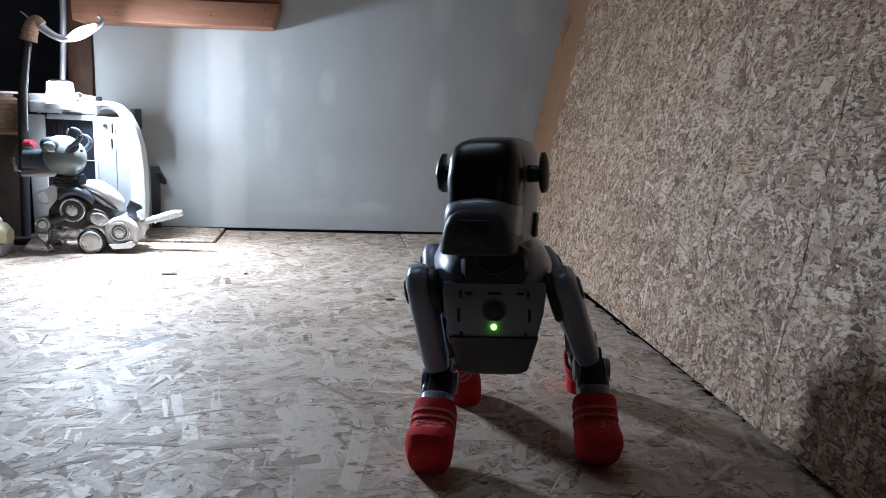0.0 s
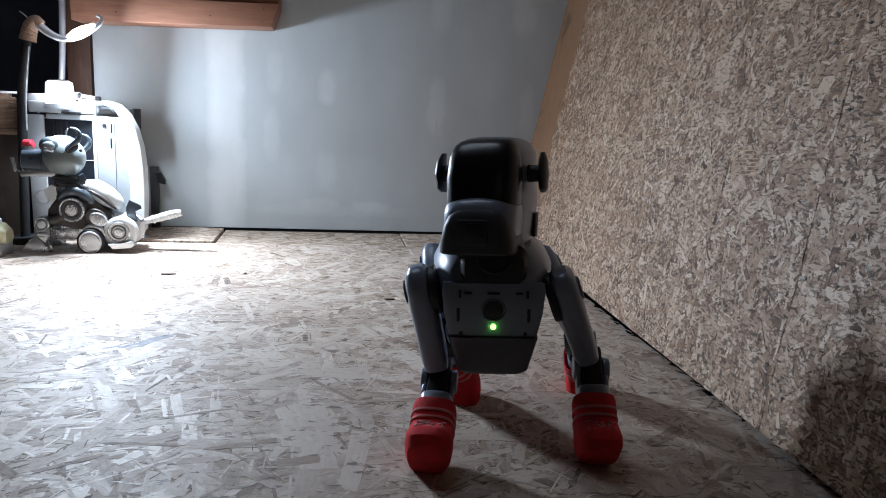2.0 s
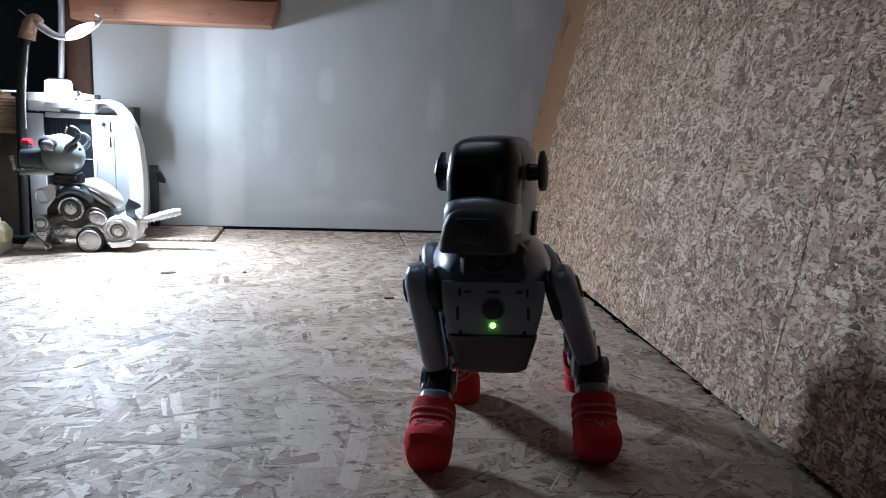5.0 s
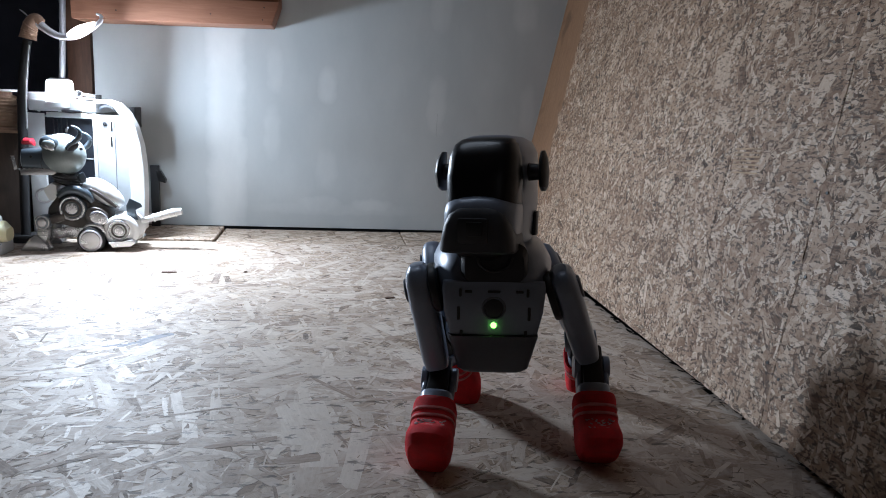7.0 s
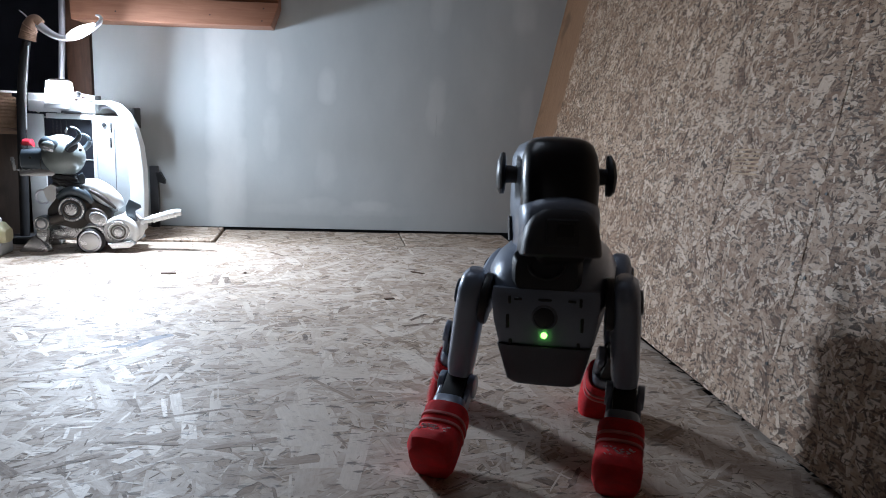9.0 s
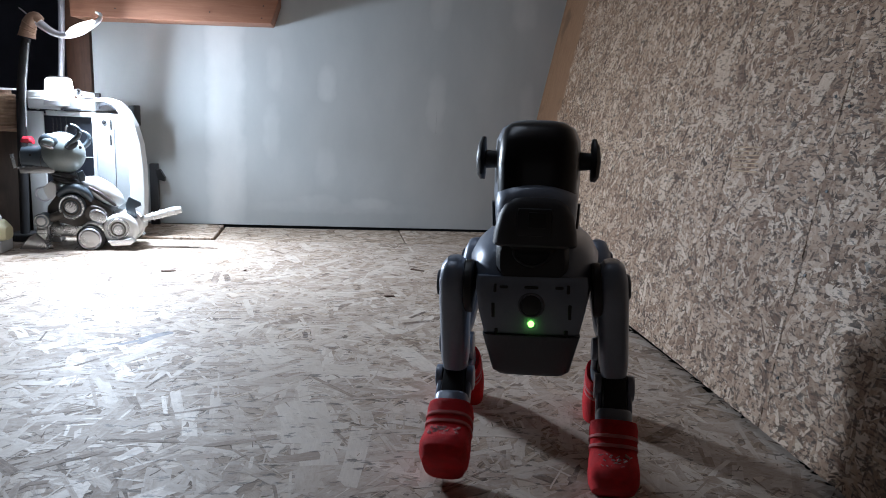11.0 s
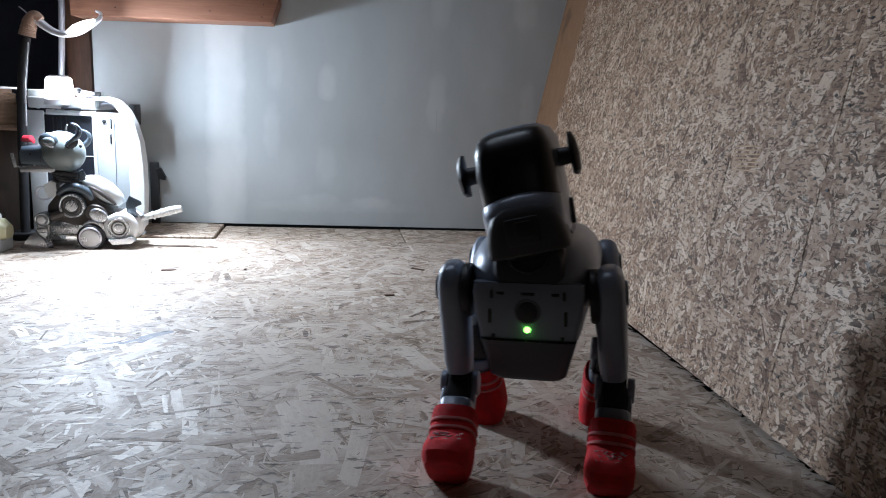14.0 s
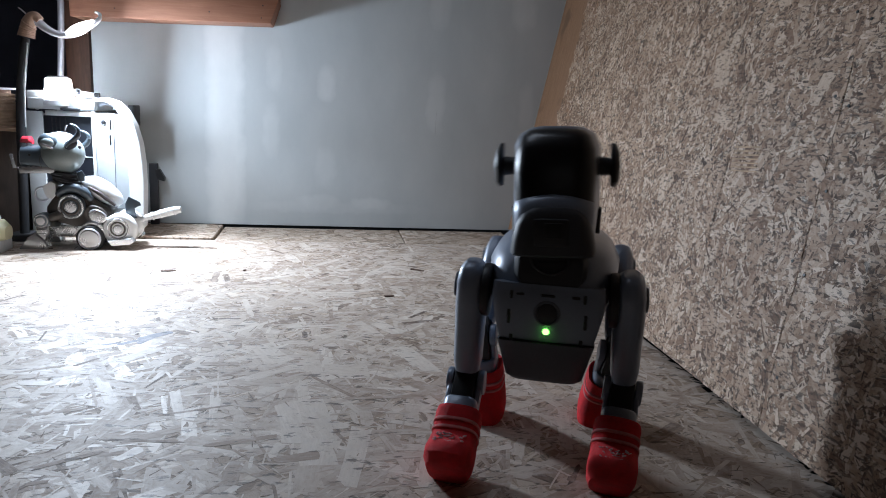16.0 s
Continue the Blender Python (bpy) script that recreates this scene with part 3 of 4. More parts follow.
def make_dog():
    dog = thing("robot_dog", Matrix(), "silver-grey robot dog with black visor and red socks", "robot dog")
    # body: z up, the chest looks to -y
    body = part("body", flared(slab("z", [(-0.0575, 0, 0.035, 0.027, 0.070), (-0.0545, 0, 0.034, 0.032, 0.078), (-0.030, 0, 0.033, 0.042, 0.084),
                                   (0.000, 0, 0.032, 0.050, 0.087), (0.022, 0, 0.032, 0.056, 0.088), (0.036, 0, 0.034, 0.057, 0.085),
                                   (0.047, 0, 0.037, 0.051, 0.079), (0.054, 0, 0.039, 0.043, 0.072), (0.057, 0, 0.040, 0.034, 0.062)], 52, 4.2), -0.055, 0.02, 0.87, 1.0), SILVER, dog)
    part("chest_panel", slab("z", [(-0.0195, 0, -0.0485, 0.0385, 0.006), (0.0, 0, -0.0510, 0.0430, 0.006), (0.020, 0, -0.0522, 0.045, 0.006), (0.0275, 0, -0.0510, 0.044, 0.005)], 28, 5), SILVER, body)
    part("belly_panel", slab("z", [(-0.0560, 0, -0.036, 0.027, 0.012), (-0.0520, 0, -0.040, 0.0315, 0.012), (-0.0205, 0, -0.048, 0.0395, 0.010)], 28, 5), BELLY, body)
    for x, w in ((-0.029, 0.0024), (-0.022, 0.0065), (0, 0.011), (0.022, 0.0065), (0.029, 0.0024)):
        part("slot", box(w, 0.003, 0.007 if w < 0.005 else 0.0022, pose(x, -0.0576, 0.0185 if w < 0.005 else 0.0195), 0.0005, 1), BLACK, body)
    for s in (-1, 1):
        part("slot", box(0.0026, 0.003, 0.012, pose(s * 0.0305, -0.0564, 0.000), 0.0005, 1), BLACK, body)
        part("slot", box(0.0026, 0.003, 0.005, pose(s * 0.028, -0.0545, -0.018), 0.0005, 1), BLACK, body)
    part("button_ring", ring_torus(0.0095, 0.0013, at(0, -0.0570, 0.005, "y")), MIDGREY, body)
    part("button", cyl(0.0082, 0.0082, 0.003, at(0, -0.0570, 0.005, "y"), 28, 0.0008), DARKGREY, body)
    part("status_light", ball(0.0026, 0.002, 0.0026, at(0, -0.0568, -0.0105)), LED, body)
    # no hollow here: a dark slab holds the neck recess's shade in its colour
    part("neck_shade_slab", slab("y", [(-0.0550, 0, 0.040, 0.0255, 0.015), (-0.050, 0, 0.043, 0.029, 0.0185), (0.0, 0, 0.045, 0.029, 0.0180)], 28, 4), DARKGREY, dog)
    part("throat_bar", tube([(-0.0145, -0.0560, 0.0490), (-0.0125, -0.0575, 0.0430), (-0.006, -0.0585, 0.0385), (0.0, -0.0588, 0.0372), (0.006, -0.0585, 0.0385), (0.0125, -0.0575, 0.0430), (0.0145, -0.0560, 0.0490)],
                            [0.0017, 0.0015, 0.0014, 0.0014, 0.0014, 0.0015, 0.0017], 10), DARKGREY, dog)
    part("back_cover", slab("y", [(0.02, 0, 0.054, 0.032, 0.010), (0.06, 0, 0.058, 0.032, 0.014), (0.11, 0, 0.052, 0.026, 0.012)], 24, 3), MIDGREY, dog)
    part("tail", tube([(0, 0.115, 0.045), (0, 0.135, 0.065), (0, 0.143, 0.09)], [0.006, 0.005, 0.004]), DARKGREY, dog)
    part("neck", cyl(0.020, 0.018, 0.04, pose(0, -0.012, 0.052), 24, 0.002), BLACK, dog)
    # head: its space starts at the neck joint
    head = part("head", flared(slab("z", [(0.002, 0, 0.006, 0.026, 0.030), (0.008, 0, 0.004, 0.0300, 0.040), (0.040, 0, 0.004, 0.0325, 0.047), (0.070, 0, 0.004, 0.0325, 0.049),
                                   (0.086, 0, 0.006, 0.0318, 0.048), (0.096, 0, 0.008, 0.0275, 0.041), (0.1010, 0, 0.010, 0.0195, 0.031), (0.1022, 0, 0.010, 0.0125, 0.022)], 40, 4), -0.035, 0.012, 0.98, 1.15), SILVER, dog, m=pose(*NECK))
    visor = arched(slab("z", [(0.045, 0, -0.028, 0.0300, 0.024), (0.048, 0, -0.028, 0.0318, 0.0265), (0.066, 0, -0.025, 0.0328, 0.0275), (0.084, 0, -0.020, 0.0315, 0.027),
                             (0.0940, 0, -0.015, 0.0282, 0.026), (0.0985, 0, -0.008, 0.0240, 0.024), (0.1005, 0, -0.004, 0.016, 0.018)], 44, 3.6), 0.043, 0.052, 0.0075)
    part("visor", visor, GLOSS, head, "glossy black visor")
    shell = arched(slab("z", [(0.0045, 0, -0.030, 0.0290, 0.028), (0.0075, 0, -0.032, 0.0312, 0.0305), (0.025, 0, -0.033, 0.0325, 0.0310), (0.040, 0, -0.033, 0.0328, 0.0295), (0.0455, 0, -0.031, 0.0326, 0.0275), (0.0485, 0, -0.029, 0.0322, 0.0255)], 44, 3.8), 0.039, 0.052, 0.0075)
    part("face_shell", shell, SILVER, head)
    part("muzzle", slab("z", [(0.0020, 0, -0.038, 0.0325, 0.0285), (0.0040, 0, -0.039, 0.0336, 0.0298), (0.014, 0, -0.039, 0.0324, 0.0298), (0.026, 0, -0.039, 0.0298, 0.0290),
                              (0.0345, 0, -0.038, 0.0258, 0.0278), (0.0395, 0, -0.037, 0.0205, 0.0265), (0.0415, 0, -0.036, 0.0140, 0.0255)], 44, 5.5), MUZZLE, head)
    part("nose_frame", box(0.027, 0.006, 0.022, pose(-0.001, -0.0675, 0.0215), 0.003, 2), DARKGREY, head)
    part("camera_window", box(0.014, 0.004, 0.012, pose(0.001, -0.0705, 0.0235), 0.0012, 2), BLACK, head)
    part("jaw", slab("z", [(-0.006, 0, -0.026, 0.019, 0.028), (0.000, 0, -0.030, 0.022, 0.031), (0.0075, 0, -0.030, 0.024, 0.031)], 28, 4), BLACK, head)
    for s in (-1, 1):
        ear = part("ear", slab("z", [(0.052, s * 0.0470, 0.000, 0.0022, 0.006), (0.056, s * 0.0478, -0.004, 0.0038, 0.011), (0.069, s * 0.0480, -0.006, 0.0046, 0.014),
                                     (0.081, s * 0.0475, -0.004, 0.0038, 0.010), (0.088, s * 0.0465, 0.0, 0.0020, 0.005)], 12, 2.0), BLACK, head)
        part("ear_axle", cyl(0.0085, 0.0068, 0.018, at(s * 0.039, -0.004, 0.069, "x"), 18, 0.001), DARKGREY, head)
        part("ear_collar", cyl(0.0088, 0.0088, 0.004, at(s * 0.0335, -0.004, 0.069, "x"), 20, 0.001), BLACK, head)
        part("cheek_vent", slab("z", [(0.010, s * 0.0362, 0.018, 0.002, 0.006), (0.032, s * 0.0372, 0.018, 0.002, 0.007)], 16, 3), DARKGREY, head)
    legs = {}
    for key, s, root, front in (("fl", -1, SH, True), ("fr", 1, SH, True), ("hl", -1, HIP, False), ("hr", 1, HIP, False)):
        # upper leg hangs along -z from its joint
        up = part("upper_leg", slab("z", [(-UP + 0.012, 0, 0, 0.0105, 0.013), (-UP * 0.75, 0, 0, 0.0120, 0.0155), (-0.035, 0, 0, 0.0125, 0.0175),
                                          (-0.012, 0, 0, 0.0130, 0.020), (0.006, 0, 0, 0.0128, 0.0205), (0.017, 0, 0, 0.0105, 0.017), (0.022, 0, 0, 0.006, 0.010)], 28, 2.8), SILVER, dog)
        part("shoulder_plate", cyl(0.0225, 0.0225, 0.007, at(-s * 0.0125, 0, -0.002, "x"), 28, 0.0015), BLACK, up)
        part("joint_cap", cyl(0.011, 0.010, 0.003, at(s * 0.0128, 0, 0, "x"), 24, 0.001), MIDGREY, up)
        part("elbow_guard", slab("z", [(-UP + 0.002, 0, 0.010, 0.008, 0.006), (-UP + 0.014, 0, 0.012, 0.010, 0.008), (-UP + 0.028, 0, 0.010, 0.008, 0.006)], 18, 2.6), MIDGREY, up)
        low = part("lower_leg", slab("z", [(-0.060, 0, 0, 0.013, 0.014), (-0.034, 0, 0, 0.0148, 0.0155), (-0.025, 0, 0, 0.0148, 0.0155), (-0.0225, 0, 0, 0.0135, 0.014)], 24, 3.5), SILVER, dog)
        part("knee_block", box(0.0195, 0.021, 0.042, pose(0, -0.001, -0.004), 0.003, 2), BLACK, low)
        for q in (-1, 1):
            part("knee_disc", cyl(0.0108, 0.0108, 0.006, at(q * 0.0134, 0, -0.001, "x"), 28, 0.0012), SILVER, low)
            part("knee_fork", box(0.0048, 0.014, 0.028, pose(q * 0.0122, 0, -0.014), 0.0015, 1), SILVER, low)
        part("sock", slab("z", [(-0.0890, 0, -0.006, 0.0108, 0.0166), (-0.0872, 0, -0.007, 0.0162, 0.0229), (-0.081, 0, -0.008, 0.0192, 0.0270), (-0.073, 0, -0.007, 0.0199, 0.0265), (-0.067, 0, -0.004, 0.0197, 0.0237),
                                (-0.060, 0, -0.001, 0.0192, 0.0208), (-0.0555, 0, 0, 0.0186, 0.0189), (-0.053, 0, 0, 0.0192, 0.0196), (-0.047, 0, 0, 0.0188, 0.0187), (-0.037, 0, 0, 0.0194, 0.0193), (-0.0325, 0, 0, 0.0186, 0.0183), (-0.0345, 0, 0, 0.0160, 0.0158)], 36, 2.9), RED, low)
        for z in (-0.0455, -0.0530):
            part("stripe", loft([[Vector((h * math.copysign(abs(math.cos(a)) ** 0.69, math.cos(a)), (h + 0.0009) * math.copysign(abs(math.sin(a)) ** 0.69, math.sin(a)), z + dz))
                                  for a in [2 * math.pi * j / 36 for j in range(36)]] for h, dz in ((0.0186, 0.0014), (0.0196, 0.0010), (0.0197, -0.001), (0.0187, -0.0014))]), PINK, low)
        if front:
            rp = random.Random(7 if s < 0 else 8)
            for k in range(26):
                x, v = rp.uniform(-0.012, 0.012), rp.uniform(0, 1)
                part("print_mark", box(rp.uniform(0.0015, 0.0045), 0.0010, rp.uniform(0.0008, 0.0018), pose(x, -0.0227 - 0.0085 * v, -0.0605 - 0.011 * v, -42, 0, 0) @ pose(0, 0, 0, 0, rp.uniform(-50, 50), 0), 0.0005, 1), PALE, low)
        legs[key] = (up, low, s, root, front)
    return dog, head, legs


def leg_poses(body, key, legs, foot, sway):
    """Two-link reach from the joint to the paw, both in metres; gives poses in the dog's space. sway: how far the two front knees lean sideways."""
    up, low, s, root, front = legs[key]
    a = Vector((s * root[0], root[1], root[2]))
    f = body.inverted() @ Vector(foot)
    d = f - a
    L = min(max(d.length, 0.04), UP + LOW - 0.001)
    u = d.normalized()
    bend = Vector(((sway[0] if s < 0 else sway[1]) if front else 0.15 * s, 1.0 if front else -1.0, 0))
    bend = (bend - u * bend.dot(u)).normalized()
    c = (UP * UP + L * L - LOW * LOW) / (2 * UP * L)
    knee = a + u * (UP * c) + bend * (UP * math.sqrt(max(0, 1 - c * c)))

    def aim(p, q):
        z = (p - q).normalized()
        x = Vector((1, 0, 0))
        x = (x - z * x.dot(z)).normalized()
        y = z.cross(x)
        return Matrix.Translation(p) @ Matrix((x, y, z)).transposed().to_4x4()
    return aim(a, knee), aim(knee, f)


attic()
DOG, HEAD, LEGS = make_dog()


def side(u, v, y=1.37):
    """The toy dog's side drawing, in units of about a millimetre, on the upright plane y."""
    k = y / 1.37 if 1.38 < y < 1.42 else 1.0
    return Vector(((-0.434 + (u - 166) * 0.000985 + (425 - v) * 0.00005) * k, y, 0.30 + (0.023 + (425 - v) * 0.00104 + (u - 166) * 0.00002 - 0.30) * k))


def turned(r, depth, bevel, n=44):
    """A disc with a softly rounded rim, turned about z."""
    prof = [(r - bevel + bevel * math.sin(a), depth / 2 - bevel + bevel * math.cos(a)) for a in [radians(15 * i) for i in range(7)]]
    prof = prof + [(q, -h) for q, h in reversed(prof)]
    return loft([[Vector((q * math.cos(2 * math.pi * j / n), q * math.sin(2 * math.pi * j / n), h)) for j in range(n)] for q, h in prof])


def disc(name, mat, u, v, r, y, depth, parent, label="", bevel=0.0015, squash=1.0, turn=0):
    b2 = turned(r, depth, min(bevel, depth / 2))
    b2.transform(Matrix.Translation(side(u, v, y)) @ pose(0, 0, 0, 0, turn, 0) @ Matrix.Diagonal((1, 1, squash, 1)) @ facing("-y"))
    return part(name, b2, mat, parent, label)


def ring(name, mat, u, v, R, r, y, parent):
    return part(name, ring_torus(R, r, Matrix.Translation(side(u, v, y)) @ facing("-y")), mat, parent)


def prism(outline, y0, y1, bevel=0.002):
    """A side outline given depth between y0 and y1, edges rounded."""
    b2 = bmesh.new()
    a = [b2.verts.new(side(u, v, y0)) for u, v in outline]
    c = [b2.verts.new(side(u, v, y1)) for u, v in outline]
    n = len(outline)
    b2.faces.new(a), b2.faces.new(c)
    for i in range(n):
        b2.faces.new((a[i], a[(i + 1) % n], c[(i + 1) % n], c[i]))
    if bevel:
        rim = [e for e in b2.edges if abs(e.verts[0].co.y - e.verts[1].co.y) < 1e-6]
        bmesh.ops.bevel(b2, geom=rim, offset=bevel, segments=2, profile=0.5, affect="EDGES")
    return b2


def toy_dog():
    toy = thing("toy_dog", Matrix(), "grey toy robot dog with red nose and wheels on hips", "robot dog")
    Y, N, FAR = 1.400, 1.366, 1.434
    # head
    head = part("head", ball(0.0385, 0.036, 0.0375, Matrix.Translation(side(115, 277, Y)), 36, 24), PLASTIC, toy)
    part("crown", ball(0.029, 0.025, 0.019, Matrix.Translation(side(112, 257, Y)), 30, 16), PLASTIC, head)
    part("snout", slab("x", [(side(33, 0, Y).x, Y, side(60, 284, Y).z, 0.017, 0.015), (side(36, 0, Y).x, Y, side(60, 283, Y).z, 0.021, 0.0195), (side(60, 0, Y).x, Y, side(60, 283, Y).z, 0.023, 0.0205),
                             (side(84, 0, Y).x, Y, side(60, 282, Y).z, 0.026, 0.024)], 30, 3.4), BLUEGREY, head, "blue-grey snout")
    part("nose", slab("x", [(side(33, 0, Y).x, Y, side(60, 256, Y).z, 0.008, 0.004), (side(37, 0, Y).x, Y, side(60, 254, Y).z, 0.012, 0.0065), (side(48, 0, Y).x, Y, side(60, 254, Y).z, 0.011, 0.006), (side(52, 0, Y).x, Y, side(60, 258, Y).z, 0.006, 0.004)], 20, 2.5), NOSE, head, "red nose")
    part("nostril", cyl(0.0022, 0.0022, 0.002, Matrix.Translation(side(56, 281, Y - 0.0228)) @ facing("y"), 14), BLACK, head)
    eye = part("eye", ball(0.0165, 0.012, 0.0150, Matrix.Translation(side(89, 257, N + 0.007))), BLUEGREY, head)
    part("eye_lens", ball(0.0120, 0.008, 0.0098, Matrix.Translation(side(90, 259, N - 0.0005)) @ pose(0, 0, 0, 0, -12, 0)), PLASTIC, eye)
    part("eye_lid", ball(0.0120, 0.0085, 0.0046, Matrix.Translation(side(90, 263, N - 0.0012)) @ pose(0, 0, 0, 0, 28, 0)), CHROME, eye)
    part("temple", ball(0.013, 0.006, 0.0085, Matrix.Translation(side(129, 261, N + 0.006)) @ pose(0, 0, 0, 0, -35, 0)), TINT, head)
    part("temple_bolt", cyl(0.0028, 0.0028, 0.003, Matrix.Translation(side(143, 266, N + 0.011)) @ facing("y"), 14, 0.0006), DARKGREY, head)
    for y, low in ((N + 0.004, 0), (FAR - 0.008, 14)):
        ear = part("ear", tube([side(121, 265 + low, y), side(132, 255 + low, y), side(141, 246 + low, y), side(143, 236 + low, y), side(137, 229 + low, y), side(128, 226 + low, y)], [0.004, 0.005, 0.005, 0.0035, 0.0025, 0.0014], 12), BLUEGREY, head)
        part("ear_tip", tube([side(124, 228 + low, y - 0.003), side(121, 233 + low, y - 0.003), side(121, 240 + low, y - 0.003)], [0.0013, 0.0018, 0.001], 10), CHROME, ear)
    part("jaw", prism([(35, 305), (40, 303), (92, 299), (100, 303), (96, 313), (38, 314)], Y - 0.022, Y + 0.022, 0.0015), CHROME, head, "silver jaw")
    for u in (46, 55, 64, 73, 82):
        part("tooth", box(0.005, 0.044, 0.003, Matrix.Translation(side(u, 300.5 - 0.05 * (u - 46), Y)), 0.0008, 1), CHROME, head)
    part("fang", prism([(24, 280), (30, 279), (36, 303), (30, 305)], Y - 0.018, Y + 0.018, 0.001), CHROME, head)
    part("cheek_seam", tube([side(77, 281, N + 0.004), side(76, 292, N + 0.0035), side(78, 302, N + 0.006)], [0.0006] * 3, 6), DARKGREY, head)
    # neck and chest
    neck = part("neck", cyl(0.020, 0.024, 0.022, Matrix.Translation(side(120, 318, Y)) @ pose(0, 0, 0, 0, 15, 0), 24, 0.003), RUBBER, toy)
    for k, (u, v) in enumerate(((113, 312), (118, 318), (125, 323))):
        part("neck_ring", ring_torus(0.0215 + 0.001 * k, 0.0028, Matrix.Translation(side(u + 2, v, Y)) @ pose(0, 0, 0, 0, 12, 0), None, 28, 8), DARKGREY, neck)
    part("neck_clip", prism([(138, 311), (147, 306), (153, 316), (152, 325), (143, 326)], N + 0.010, N + 0.022), BLUEGREY, toy)
    part("throat_hoop", ring_torus(0.0125, 0.0020, Matrix.Translation(side(80, 349, N + 0.015)) @ facing("-y")), STEEL, toy)
    part("throat_bracket", prism([(76, 338), (90, 327), (101, 332), (98, 345), (106, 350), (101, 360), (86, 358), (80, 350)], N + 0.012, FAR - 0.012), WHITE, toy)
    # trunk
    part("trunk", prism([(84, 372), (100, 350), (118, 336), (142, 338), (165, 356), (196, 378), (205, 392), (196, 408), (165, 410), (130, 402), (98, 402), (82, 392)], Y - 0.024, Y + 0.024, 0.005), BRONZE, toy, "brown-grey trunk")
    part("shoulder_shell", tube([side(104, 352, N + 0.012), side(118, 341, N + 0.010), side(136, 339, N + 0.010), side(152, 347, N + 0.011), side(163, 361, N + 0.013)], [0.006, 0.0085, 0.0095, 0.0085, 0.005], 16), BLUEGREY, toy)
    part("back_shell", tube([side(152, 328, Y), side(170, 333, Y), side(190, 345, Y), side(208, 357, Y), side(218, 367, Y)], [0.012, 0.019, 0.020, 0.015, 0.007], 18), WHITE, toy, "white back shell")
    part("back_trim", tube([side(160, 336, N + 0.015), side(178, 346, N + 0.015), side(192, 356, N + 0.015), side(208, 369, N + 0.015)], [0.002, 0.004, 0.004, 0.002], 10), BRONZE, toy)
    for y, dirn in ((N, -1), (FAR, 1)):
        # shoulder
        hub = disc("shoulder_disc", BLUEGREY, 130, 371, 0.0235, y + 0.006 * -dirn, 0.012, toy)
        ring("shoulder_ring", CHROME, 130, 371, 0.0205, 0.0022, y, hub)
        ring("inner_ring", BRONZE, 130, 371, 0.0145, 0.0020, y, hub)
        disc("hub_cap", CHROME, 130, 371, 0.0105, y - 0.001 * -dirn, 0.006, hub, "", 0.002)
        # front leg
        leg = part("front_leg", tube([side(82, 397, y), side(80, 410, y), side(77, 422, y), side(75, 432, y)], [0.0065, 0.0060, 0.0058, 0.0060], 16), CHROME, toy)
        part("upper_arm", tube([side(116, 384, y + 0.006 * -dirn), side(100, 390, y + 0.003 * -dirn), side(86, 394, y)], [0.009, 0.0085, 0.0075], 14), BRONZE, leg)
        disc("knee", BLUEGREY, 82, 395, 0.0135, y, 0.022, leg)
        ring("knee_ring", CHROME, 82, 395, 0.0115, 0.0014, y + 0.011 * dirn, leg)
        disc("knee_cap", CHROME, 82, 395, 0.0080, y + 0.011 * dirn, 0.004, leg)
        part("shin_plate", prism([(72, 406), (78, 404), (90, 406), (91, 420), (87, 430), (73, 428)], y - 0.008, y + 0.008), CHROME, leg)
        for v0 in (411, 418):
            part("shin_groove", box(0.016, 0.0012, 0.0014, Matrix.Translation(side(81.5, v0, y + 0.0082 * dirn)), 0.0002, 1), DARKGREY, leg)
        disc("ankle", CHROME, 74, 435, 0.0095, y + 0.004 * dirn, 0.012, leg)
        part("foot", prism([(42, 447), (50, 437), (60, 423), (70, 416), (86, 428), (94, 443), (90, 450), (44, 451)], y - 0.013, y + 0.013, 0.003), CHROME, leg)
        part("foot_pin", cyl(0.0035, 0.0035, 0.02, Matrix.Translation(side(90, 448, y - 0.004)) @ facing("x"), 14, 0.001), RUBBER, leg)
        # middle joint, wheel, haunch
        disc("hip_plate", BRONZE, 172, 386, 0.021, y + 0.008 * -dirn, 0.010, toy, "", 0.003, 0.8, 25)
        # chrome disc on the hip plate, no lamp
        disc("hip_disc", CHROME, 177, 388, 0.0165, y + 0.002 * -dirn, 0.008, toy, "", 0.003, 0.75, 25)
        wheel = disc("wheel", RUBBER, 166, 427.5, 0.0246, y, 0.018, toy, "", 0.004)
        disc("wheel_disc", CHROME, 166, 427.5, 0.0185, y + 0.0075 * dirn, 0.006, wheel, "", 0.003)
        ring("wheel_rim", STEEL, 166, 427.5, 0.0190, 0.0016, y + 0.0095 * dirn, wheel)
        part("wheel_arm", tube([side(178, 392, y + 0.012 * -dirn), side(168, 406, y + 0.010 * -dirn), side(168, 425, y + 0.010 * -dirn)], [0.009, 0.008, 0.007], 12), DARKGREY, toy)
        part("fender", tube([side(150, 407, y), side(163, 400, y), side(180, 403, y), side(189, 416, y)], [0.002, 0.0045, 0.005, 0.002], 10), CHROME, wheel)
        haunch = disc("haunch", WHITE, 216, 413, 0.031, y + 0.010 * -dirn, 0.022, toy, "", 0.008)
        ring("haunch_ring", CHROME, 214, 411, 0.0185, 0.0020, y - 0.0008 * -dirn, haunch)
        ring("haunch_inner", BRONZE, 214, 411, 0.0125, 0.0016, y - 0.0008 * -dirn, haunch)
        disc("haunch_cap", CHROME, 214, 411, 0.0085, y - 0.001 * -dirn, 0.006, haunch, "", 0.002)
